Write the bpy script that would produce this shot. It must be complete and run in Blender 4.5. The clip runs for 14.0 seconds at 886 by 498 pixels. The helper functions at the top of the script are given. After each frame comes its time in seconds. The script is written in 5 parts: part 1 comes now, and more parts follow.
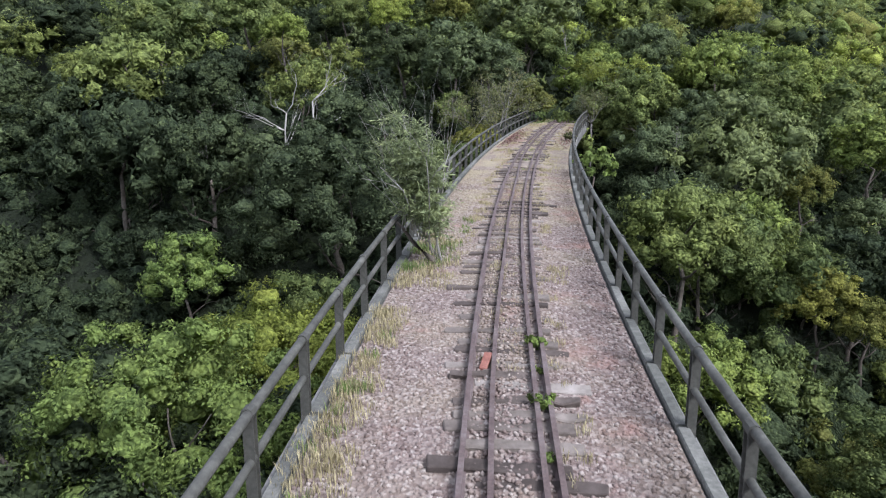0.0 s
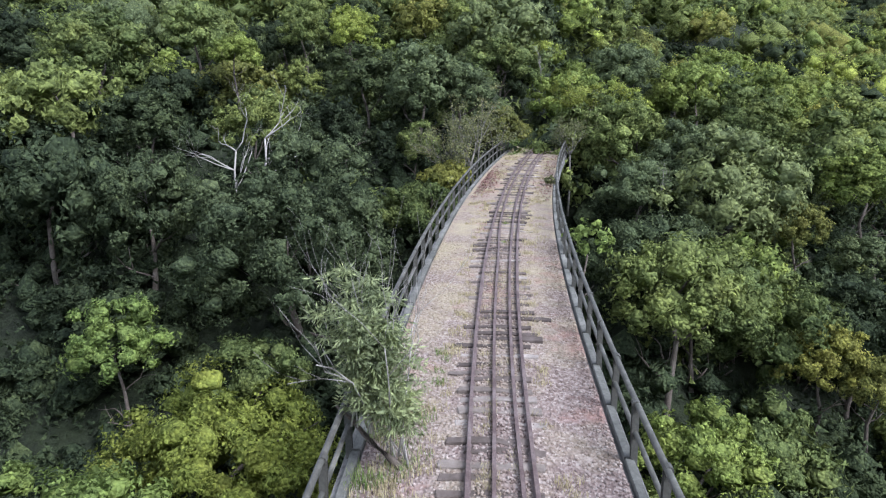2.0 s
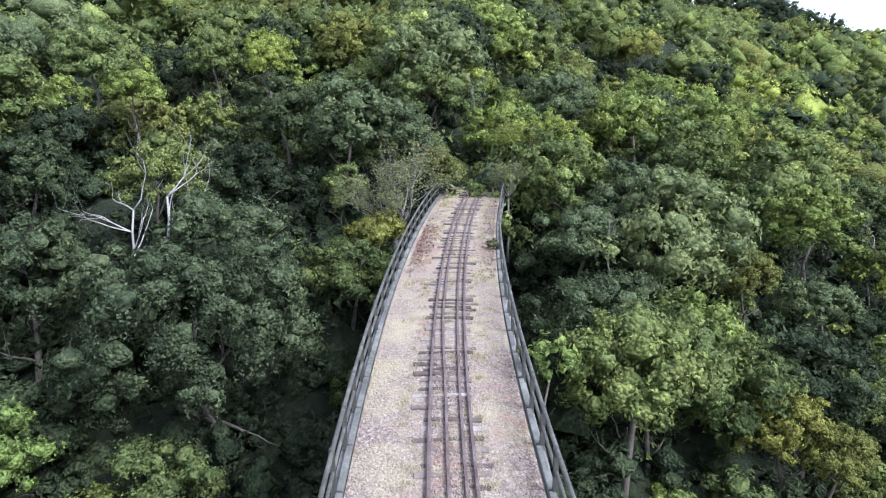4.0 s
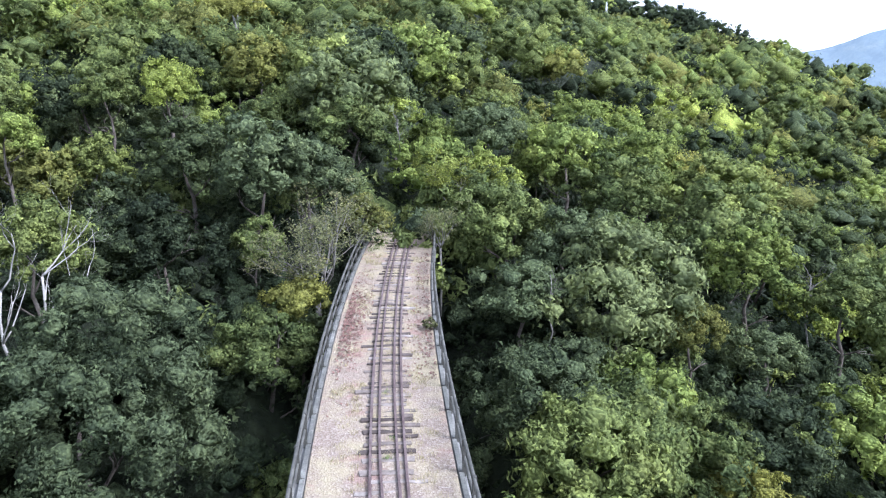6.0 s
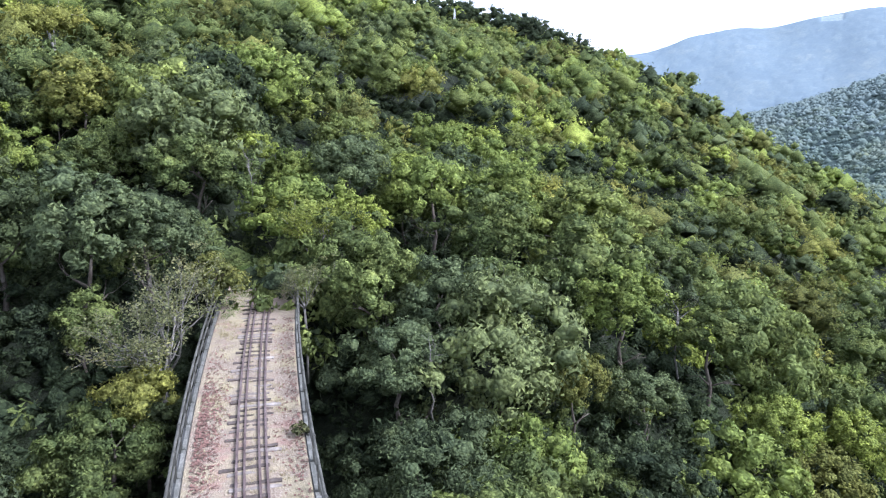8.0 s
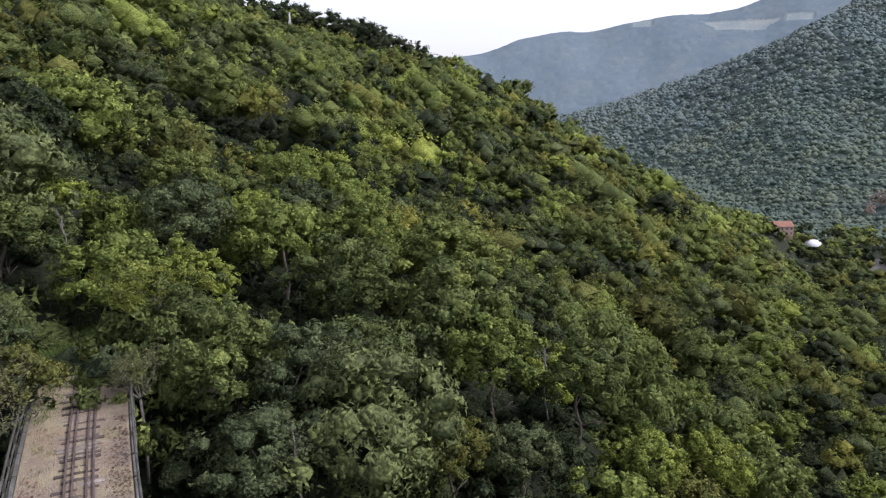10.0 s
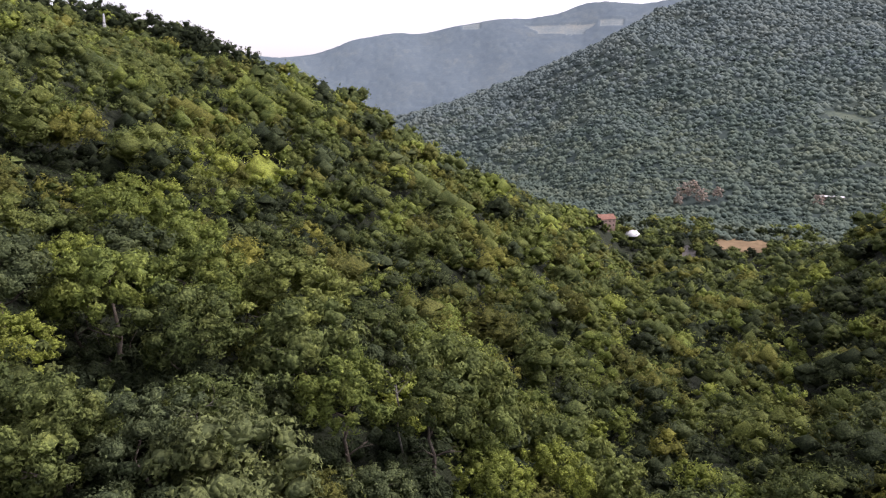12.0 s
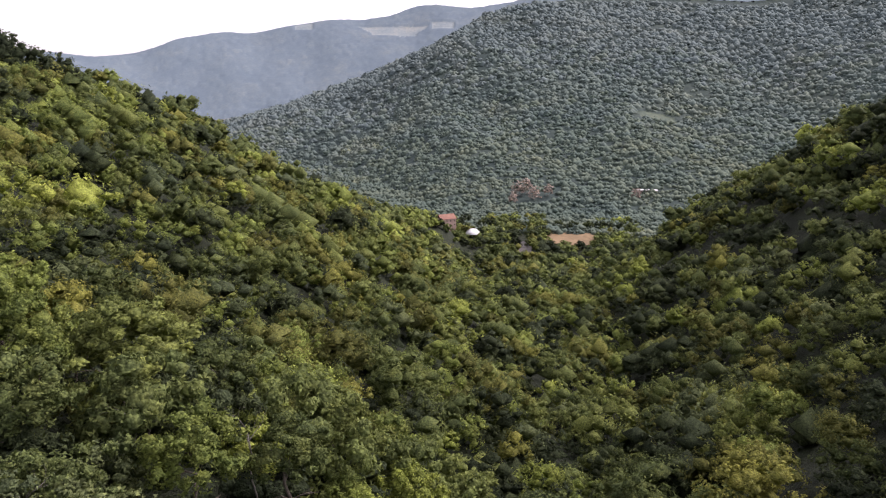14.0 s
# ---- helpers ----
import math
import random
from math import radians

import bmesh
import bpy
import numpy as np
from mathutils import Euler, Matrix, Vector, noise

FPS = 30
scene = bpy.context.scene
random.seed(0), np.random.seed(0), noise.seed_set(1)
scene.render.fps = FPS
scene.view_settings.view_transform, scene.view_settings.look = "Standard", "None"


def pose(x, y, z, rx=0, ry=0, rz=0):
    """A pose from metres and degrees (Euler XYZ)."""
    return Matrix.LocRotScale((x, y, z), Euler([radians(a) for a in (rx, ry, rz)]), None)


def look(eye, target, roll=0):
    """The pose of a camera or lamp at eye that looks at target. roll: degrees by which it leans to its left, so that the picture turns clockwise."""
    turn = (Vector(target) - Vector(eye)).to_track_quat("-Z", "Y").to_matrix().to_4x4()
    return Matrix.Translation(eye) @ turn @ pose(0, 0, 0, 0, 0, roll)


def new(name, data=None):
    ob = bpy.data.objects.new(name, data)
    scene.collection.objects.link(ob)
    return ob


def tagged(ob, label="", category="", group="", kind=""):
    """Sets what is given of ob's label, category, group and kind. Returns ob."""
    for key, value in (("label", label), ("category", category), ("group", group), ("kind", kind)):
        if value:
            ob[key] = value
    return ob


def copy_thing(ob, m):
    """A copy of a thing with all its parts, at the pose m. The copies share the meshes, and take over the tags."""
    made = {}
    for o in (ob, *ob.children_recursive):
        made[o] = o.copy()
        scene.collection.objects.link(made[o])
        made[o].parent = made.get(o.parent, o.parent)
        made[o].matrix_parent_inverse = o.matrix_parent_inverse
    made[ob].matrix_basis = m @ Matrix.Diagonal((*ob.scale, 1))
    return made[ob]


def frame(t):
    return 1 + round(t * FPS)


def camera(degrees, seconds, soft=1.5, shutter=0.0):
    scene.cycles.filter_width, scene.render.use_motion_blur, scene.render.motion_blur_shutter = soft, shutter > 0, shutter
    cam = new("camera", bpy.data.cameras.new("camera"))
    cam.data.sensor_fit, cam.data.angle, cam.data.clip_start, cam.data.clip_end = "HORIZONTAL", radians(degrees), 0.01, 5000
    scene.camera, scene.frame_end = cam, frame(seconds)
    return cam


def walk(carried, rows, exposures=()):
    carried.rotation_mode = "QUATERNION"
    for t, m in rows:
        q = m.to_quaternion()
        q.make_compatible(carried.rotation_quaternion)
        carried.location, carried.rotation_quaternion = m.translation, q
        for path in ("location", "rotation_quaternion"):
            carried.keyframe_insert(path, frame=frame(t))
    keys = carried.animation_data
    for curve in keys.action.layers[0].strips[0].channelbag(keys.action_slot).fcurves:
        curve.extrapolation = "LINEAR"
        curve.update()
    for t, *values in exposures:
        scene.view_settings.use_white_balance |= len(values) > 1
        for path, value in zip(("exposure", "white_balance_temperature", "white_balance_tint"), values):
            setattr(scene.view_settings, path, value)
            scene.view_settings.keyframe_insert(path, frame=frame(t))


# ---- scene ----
cam = camera(63.7, 14.0, soft=1.15, shutter=0.2)
METRES, EYE, TILT, LEAN, TURN = 32.9, 4.26, -12.8, 0.0, 0.0
ROWS = [
    (0.0, 0.0, 0.0, 0.0, 0.0, 0.0, -0.0),
    (0.5, 0.0003, 0.0346, 0.0225, -0.54, -0.01, 0.1),
    (1.0, 0.0008, 0.0689, 0.0464, -1.08, -0.01, 0.21),
    (1.5, 0.0015, 0.1027, 0.0716, -1.67, -0.02, 0.32),
    (2.0, 0.002, 0.1369, 0.0984, -2.47, -0.02, 0.49),
    (2.5, 0.0026, 0.17, 0.1266, -3.84, -0.03, 0.78),
    (3.0, 0.0033, 0.2028, 0.1544, -5.26, -0.04, 1.09),
    (5.5, 0.0137, 0.367, 0.2932, -12.75, -0.2, 2.68),
    (6.0, 0.0182, 0.3984, 0.3205, -14.47, -0.29, 3.05),
    (6.5, 0.0236, 0.4271, 0.3459, -17.04, -0.44, 3.6),
    (7.0, 0.0292, 0.4574, 0.3728, -20.0, -0.65, 4.23),
    (7.5, 0.0364, 0.4869, 0.3998, -22.94, -0.89, 4.85),
    (8.0, 0.0443, 0.5154, 0.4267, -25.91, -1.18, 5.48),
    (10.5, 0.0941, 0.6292, 0.5572, -41.55, -3.13, 8.45),
    (11.0, 0.096, 0.6273, 0.5775, -44.74, -3.63, 8.97),
    (11.5, 0.0967, 0.6221, 0.5972, -47.97, -4.13, 9.46),
    (12.0, 0.0961, 0.6172, 0.6173, -51.19, -4.66, 9.92),
    (12.5, 0.0952, 0.6132, 0.638, -54.42, -5.22, 10.34),
    (13.0, 0.0944, 0.6096, 0.6586, -57.63, -5.8, 10.74),
    (13.5, 0.0928, 0.6051, 0.6794, -60.86, -6.41, 11.11),
    (14.0, 0.0918, 0.6007, 0.7001, -64.08, -7.03, 11.45),
]
walk(cam, [(t, pose(0, 0, EYE, TILT, LEAN, TURN) @ pose(METRES * x, METRES * y, METRES * z, 90 + pitch, roll, yaw)) for t, x, y, z, yaw, pitch, roll in ROWS],
     exposures=[(0.0, 1.15, 5600, 15), (3.0, 1.5, 5360, 16), (6.5, 1.76, 5240, 18), (8.2, 1.6, 5380, 18), (10.3, 0.58, 6080, 22), (14.0, 0.86, 6450, 30)])

# ---- light: a high overcast with the sun faint behind it ----
SUN_AZ, SUN_EL = 132.0, 47.0
world = bpy.data.worlds.new("sky")
scene.world = world
world.use_nodes = True
wt = world.node_tree
sky = wt.nodes.new("ShaderNodeTexSky")
sky.sky_type = "NISHITA"
sky.sun_disc = False
sky.sun_elevation = radians(SUN_EL)
sky.sun_rotation = radians(SUN_AZ)
sky.air_density, sky.dust_density, sky.ozone_density = 1.0, 1.5, 1.0
veil = wt.nodes.new("ShaderNodeHueSaturation")
veil.inputs["Saturation"].default_value = 0.22
wt.links.new(sky.outputs["Color"], veil.inputs["Color"])
wt.links.new(veil.outputs["Color"], wt.nodes["Background"].inputs["Color"])
wt.nodes["Background"].inputs["Strength"].default_value = 0.15
sun = new("sun", bpy.data.lights.new("sun", "SUN"))
sun.data.energy, sun.data.angle, sun.data.color = 2.0, radians(20), (1.0, 0.96, 0.9)
az, el = radians(SUN_AZ), radians(SUN_EL)
sun.matrix_world = look((60 * math.sin(az), 60 * math.cos(az), 80), (60 * math.sin(az) - math.sin(az) * math.cos(el), 60 * math.cos(az) - math.cos(az) * math.cos(el), 80 - math.sin(el)))

# ---- materials ----


def mat(name, rough=0.8, metal=0.0, spec=0.3):
    m = bpy.data.materials.new(name)
    m.use_nodes = True
    b = m.node_tree.nodes["Principled BSDF"]
    b.inputs["Roughness"].default_value = rough
    b.inputs["Metallic"].default_value = metal
    b.inputs["Specular IOR Level"].default_value = spec
    return m, m.node_tree, b


def node(nt, kind, **sets):
    n = nt.nodes.new(kind)
    for k, v in sets.items():
        n.inputs[k.replace("_", " ")].default_value = v
    return n


def ramp(nt, fac, stops):
    n = nt.nodes.new("ShaderNodeValToRGB")
    el_ = n.color_ramp.elements
    while len(el_) < len(stops):
        el_.new(0.5)
    for e, (p, c) in zip(el_, stops):
        e.position, e.color = p, (*c, 1)
    nt.links.new(fac, n.inputs["Fac"])
    return n.outputs["Color"]


def mix(nt, fac, a, b, how="MIX"):
    n = nt.nodes.new("ShaderNodeMix")
    n.data_type, n.blend_type = "RGBA", how
    for sock, v in ((n.inputs[0], fac), (n.inputs[6], a), (n.inputs[7], b)):
        if hasattr(v, "links") or hasattr(v, "is_linked"):
            nt.links.new(v, sock)
        else:
            sock.default_value = v if isinstance(v, (int, float)) else (*v, 1)
    return n.outputs[2]


def noise_tex(nt, scale, detail=4.0, rough=0.6, coords="Object"):
    tc = nt.nodes.new("ShaderNodeTexCoord")
    n = node(nt, "ShaderNodeTexNoise", Scale=scale, Detail=detail, Roughness=rough)
    nt.links.new(tc.outputs[coords], n.inputs["Vector"])
    return n.outputs["Fac"]


def bump(nt, b, height, strength=0.5, distance=0.02):
    n = node(nt, "ShaderNodeBump", Strength=strength, Distance=distance)
    nt.links.new(height, n.inputs["Height"])
    nt.links.new(n.outputs["Normal"], b.inputs["Normal"])


def grainy(name, dark, mid, light, scale, fine, rough=0.85, bump_s=0.5, bump_d=0.02, metal=0.0):
    """A surface with stains at one scale and grain at another."""
    m, nt, b = mat(name, rough, metal)
    big = noise_tex(nt, scale, 5, 0.65)
    small = noise_tex(nt, fine, 6, 0.7)
    col = ramp(nt, big, [(0.3, dark), (0.5, mid), (0.72, light)])
    g = ramp(nt, small, [(0.25, (0.55, 0.55, 0.55)), (0.75, (1.35, 1.35, 1.35))])
    nt.links.new(mix(nt, 1.0, col, g, "MULTIPLY"), b.inputs["Base Color"])
    bump(nt, b, small, bump_s, bump_d)
    return m


def leaf_mat(name, a, b_, yellow, single=False):
    """Leaves: one hue to a tree, lighter and darker sprays within it, some light passing through."""
    m, nt, b = mat(name, 0.75, 0.0, 0.08)
    oi = nt.nodes.new("ShaderNodeObjectInfo")
    geo = nt.nodes.new("ShaderNodeNewGeometry")
    tone = nt.nodes.new("ShaderNodeAttribute")
    tone.attribute_name = "tone"
    add = nt.nodes.new("ShaderNodeMath")
    add.operation = "ADD"
    nt.links.new(oi.outputs["Random"], add.inputs[0])
    nt.links.new(tone.outputs["Fac"], add.inputs[1])
    one = nt.nodes.new("ShaderNodeMath")
    one.operation = "FRACT"
    nt.links.new(add.outputs[0], one.inputs[0])
    clump = nt.nodes.new("ShaderNodeAttribute")
    clump.attribute_name = "clump"
    col = mix(nt, one.outputs[0], a, b_)
    col = col if single else mix(nt, 1.0, col, ramp(nt, one.outputs[0], [(0.0, (0.66, 0.67, 0.68)), (0.5, (0.98, 1.0, 1.0)), (1.0, (1.36, 1.32, 1.12))]), "MULTIPLY")
    col = col if single else mix(nt, 1.0, col, ramp(nt, clump.outputs["Fac"], [(0.0, (0.70, 0.72, 0.75)), (1.0, (1.32, 1.28, 1.18))]), "MULTIPLY")
    patch = noise_tex(nt, 0.45, 3, 0.6)
    col = mix(nt, ramp(nt, patch, [(0.45, (0, 0, 0)), (0.75, (0.75, 0.75, 0.75))]), col, yellow)
    stand_ = noise_tex(nt, 0.14, 2, 0.5)
    col = mix(nt, 1.0, col, ramp(nt, stand_, [(0.3, (0.82, 0.84, 0.86)), (0.5, (1, 1, 1)), (0.7, (1.2, 1.17, 1.08))]), "MULTIPLY")
    v = ramp(nt, geo.outputs["Random Per Island"], [(0.0, (0.84, 0.84, 0.84)), (0.6, (1, 1, 1)), (1.0, (1.2, 1.19, 1.15))])
    col = mix(nt, 1.0, col, v, "MULTIPLY")
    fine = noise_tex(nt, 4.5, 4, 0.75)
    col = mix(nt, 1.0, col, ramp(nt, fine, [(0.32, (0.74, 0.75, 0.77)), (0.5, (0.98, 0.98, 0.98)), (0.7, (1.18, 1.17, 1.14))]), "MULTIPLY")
    spray = node(nt, "ShaderNodeTexVoronoi", Scale=5.5, Randomness=1.0)
    tc = nt.nodes.new("ShaderNodeTexCoord")
    nt.links.new(tc.outputs["Object"], spray.inputs["Vector"])
    sep = nt.nodes.new("ShaderNodeSeparateColor")
    nt.links.new(spray.outputs["Color"], sep.inputs["Color"])
    col = mix(nt, 1.0, col, ramp(nt, sep.outputs[0], [(0.0, (0.62, 0.64, 0.66)), (0.5, (1.0, 1.0, 0.98)), (1.0, (1.45, 1.42, 1.3))]), "MULTIPLY")
    bump(nt, b, spray.outputs["Distance"], 0.75, -0.25)
    nt.links.new(col, b.inputs["Base Color"])
    tr = nt.nodes.new("ShaderNodeBsdfTranslucent")
    nt.links.new(col, tr.inputs["Color"])
    ms = nt.nodes.new("ShaderNodeMixShader")
    ms.inputs[0].default_value = 0.35
    out = nt.nodes["Material Output"]
    nt.links.new(b.outputs[0], ms.inputs[1])
    nt.links.new(tr.outputs[0], ms.inputs[2])
    nt.links.new(ms.outputs[0], out.inputs["Surface"])
    return m


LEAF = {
    # dark trees, and leaves that stand for shade in gully and gaps
    "dark": leaf_mat("leaf_dark_and_shaded", (0.056, 0.075, 0.043), (0.069, 0.091, 0.048), (0.087, 0.110, 0.054)),
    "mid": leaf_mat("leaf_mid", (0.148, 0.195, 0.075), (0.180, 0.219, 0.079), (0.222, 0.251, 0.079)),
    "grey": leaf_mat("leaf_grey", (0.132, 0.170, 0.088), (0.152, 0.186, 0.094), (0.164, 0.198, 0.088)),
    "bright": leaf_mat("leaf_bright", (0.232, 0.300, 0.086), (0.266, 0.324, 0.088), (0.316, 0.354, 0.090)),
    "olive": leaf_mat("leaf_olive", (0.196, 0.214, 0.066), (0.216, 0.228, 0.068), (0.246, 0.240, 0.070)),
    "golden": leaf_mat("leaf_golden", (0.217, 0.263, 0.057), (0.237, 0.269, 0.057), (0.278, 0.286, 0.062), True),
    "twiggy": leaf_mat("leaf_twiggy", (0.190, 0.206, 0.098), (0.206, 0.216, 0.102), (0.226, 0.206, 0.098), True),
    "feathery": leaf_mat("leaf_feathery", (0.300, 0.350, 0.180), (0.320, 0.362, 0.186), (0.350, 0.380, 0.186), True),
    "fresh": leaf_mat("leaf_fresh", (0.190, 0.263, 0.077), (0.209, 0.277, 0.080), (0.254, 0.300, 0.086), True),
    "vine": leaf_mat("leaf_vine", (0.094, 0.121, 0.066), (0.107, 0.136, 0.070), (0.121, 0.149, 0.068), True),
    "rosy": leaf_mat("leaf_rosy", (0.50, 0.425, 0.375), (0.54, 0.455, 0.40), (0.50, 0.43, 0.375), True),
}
GREY_BARK = grainy("grey_bark", (0.13, 0.12, 0.105), (0.21, 0.195, 0.17), (0.30, 0.28, 0.25), 2.0, 20, 0.85, 0.6, 0.01)
BARK = grainy("bark", (0.07, 0.055, 0.045), (0.12, 0.10, 0.08), (0.2, 0.18, 0.15), 1.2, 14, 0.9, 0.8, 0.03)
PALE_BARK = grainy("pale_bark", (0.21, 0.195, 0.17), (0.34, 0.32, 0.285), (0.45, 0.43, 0.39), 2.0, 20, 0.85, 0.6, 0.01)
# very dark ground: the shade under the canopy is in its colour
SHADED_SOIL = grainy("shaded_forest_floor", (0.010, 0.014, 0.007), (0.020, 0.027, 0.012), (0.034, 0.046, 0.018), 0.3, 2.2, 0.95, 1.0, 0.5)


def stained_ballast(nt, col):
    """Straw and moss between the stones in some places, red-brown leaf litter in others."""
    tc = nt.nodes.new("ShaderNodeTexCoord")
    xyz = nt.nodes.new("ShaderNodeSeparateXYZ")
    nt.links.new(tc.outputs["Object"], xyz.inputs[0])
    along = node(nt, "ShaderNodeMapRange", From_Min=10.0, From_Max=34.0, To_Min=0.25, To_Max=1.0)
    nt.links.new(xyz.outputs[1], along.inputs["Value"])
    straw = mix(nt, 1.0, ramp(nt, noise_tex(nt, 0.55, 4, 0.65), [(0.45, (0, 0, 0)), (0.62, (0.62, 0.62, 0.62))]), along.outputs[0], "MULTIPLY")
    dirt = node(nt, "ShaderNodeMapRange", From_Min=16.0, From_Max=44.0, To_Min=0.0, To_Max=0.55)
    nt.links.new(xyz.outputs[1], dirt.inputs["Value"])
    col = mix(nt, dirt.outputs[0], col, (0.265, 0.215, 0.145))
    col = mix(nt, straw, col, (0.36, 0.315, 0.19))
    return mix(nt, ramp(nt, noise_tex(nt, 0.37, 5, 0.7, "Object"), [(0.32, (0.75, 0.75, 0.75)), (0.44, (0, 0, 0))]), col, (0.28, 0.165, 0.135))


m, nt, b = mat("ballast_bed", 0.95, 0, 0.2)
vor = node(nt, "ShaderNodeTexVoronoi", Scale=17.0)
tc = nt.nodes.new("ShaderNodeTexCoord")
nt.links.new(tc.outputs["Object"], vor.inputs["Vector"])
sep = nt.nodes.new("ShaderNodeSeparateColor")
nt.links.new(vor.outputs["Color"], sep.inputs["Color"])
col = ramp(nt, sep.outputs[0], [(0.0, (0.132, 0.096, 0.084)), (0.35, (0.195, 0.149, 0.130)), (0.75, (0.25, 0.202, 0.177)), (1.0, (0.36, 0.31, 0.275))])
nt.links.new(stained_ballast(nt, col), b.inputs["Base Color"])
bump(nt, b, vor.outputs["Distance"], 1.0, 0.03)
BALLAST = m
CONCRETE = grainy("concrete", (0.10, 0.097, 0.088), (0.17, 0.165, 0.15), (0.26, 0.255, 0.235), 0.9, 12, 0.9, 0.5, 0.01)
RAILSTEEL = grainy("rusty_rail_steel", (0.09, 0.06, 0.055), (0.15, 0.11, 0.10), (0.22, 0.18, 0.17), 1.5, 22, 0.6, 0.3, 0.004, 0.35)
PAINT = grainy("weathered_grey_paint", (0.046, 0.045, 0.038), (0.078, 0.076, 0.064), (0.15, 0.146, 0.125), 1.4, 16, 0.65, 0.3, 0.004)
m, nt, b = mat("weathered_sleeper_wood", 0.9, 0, 0.2)
oi = nt.nodes.new("ShaderNodeObjectInfo")
fine = noise_tex(nt, 24, 6, 0.7)
col = ramp(nt, oi.outputs["Random"], [(0.0, (0.065, 0.052, 0.046)), (0.4, (0.115, 0.094, 0.082)), (0.7, (0.19, 0.163, 0.142)), (1.0, (0.29, 0.26, 0.232))])
col = mix(nt, 1.0, col, ramp(nt, noise_tex(nt, 3, 5, 0.7), [(0.3, (0.55, 0.53, 0.5)), (0.7, (1.3, 1.3, 1.3))]), "MULTIPLY")
nt.links.new(col, b.inputs["Base Color"])
bump(nt, b, fine, 0.7, 0.01)
SLEEPER = m
STRAW = grainy("dry_grass", (0.26, 0.22, 0.12), (0.36, 0.31, 0.17), (0.45, 0.40, 0.24), 3.0, 30, 0.9, 0.2, 0.01)
GRASS = grainy("green_grass", (0.09, 0.14, 0.035), (0.14, 0.2, 0.05), (0.2, 0.24, 0.075), 3.0, 30, 0.8, 0.2, 0.01)
ROOF = grainy("terracotta_roof", (0.24, 0.12, 0.085), (0.30, 0.155, 0.11), (0.36, 0.20, 0.15), 0.5, 4, 0.85, 0.4, 0.03)
WALLS = grainy("rosy_house_wall", (0.42, 0.28, 0.23), (0.5, 0.35, 0.29), (0.55, 0.4, 0.34), 0.3, 4, 0.9, 0.2, 0.01)
WHITE = grainy("white_membrane", (0.7, 0.7, 0.7), (0.78, 0.78, 0.78), (0.82, 0.82, 0.82), 0.3, 5, 0.6, 0.1, 0.01)
FIELD = grainy("ploughed_field", (0.17, 0.115, 0.06), (0.225, 0.155, 0.08), (0.27, 0.19, 0.105), 0.02, 0.3, 0.95, 0.2, 0.05)
ROADM = grainy("pale_road", (0.17, 0.155, 0.135), (0.23, 0.21, 0.185), (0.30, 0.28, 0.25), 0.05, 1.0, 0.9, 0.2, 0.02)
RUSTRED = grainy("rust_red_block", (0.17, 0.07, 0.05), (0.24, 0.10, 0.075), (0.30, 0.14, 0.105), 4, 40, 0.8, 0.3, 0.004)
LITTER = grainy("fallen_leaves", (0.11, 0.065, 0.05), (0.18, 0.10, 0.08), (0.24, 0.14, 0.11), 1.5, 12, 0.9, 0.2, 0.004)
m, nt, b = mat("ballast_stone", 0.9, 0, 0.25)
geo = nt.nodes.new("ShaderNodeNewGeometry")
col = ramp(nt, geo.outputs["Random Per Island"], [(0.0, (0.132, 0.096, 0.084)), (0.35, (0.195, 0.149, 0.130)), (0.75, (0.25, 0.202, 0.177)), (1.0, (0.36, 0.31, 0.275))])
col = stained_ballast(nt, col)
nt.links.new(col, b.inputs["Base Color"])
STONE = m
KERB = grainy("pale_kerb_concrete", (0.075, 0.075, 0.066), (0.12, 0.119, 0.104), (0.23, 0.224, 0.198), 1.0, 14, 0.9, 0.5, 0.01)

# ---- the lie of the land ----
GRADE = 0.0215


def smooth(v, a, b):
    t = np.clip((v - a) / (b - a), 0, 1)
    return t * t * (3 - 2 * t)


def line(y):
    """The middle of the track, x at y: a long bend to the right."""
    return 0.296 + 0.0506 * y + 1.558e-3 * y ** 2 + 3.2e-6 * y ** 3


def crest_at(a):
    """How far off the slopes end, by bearing."""
    return 350 - 62 * smooth(a, 29, 37) + 362 * smooth(a, 52, 63) - 350 * smooth(a, 76, 90) - 35 * smooth(a, 91, 96)


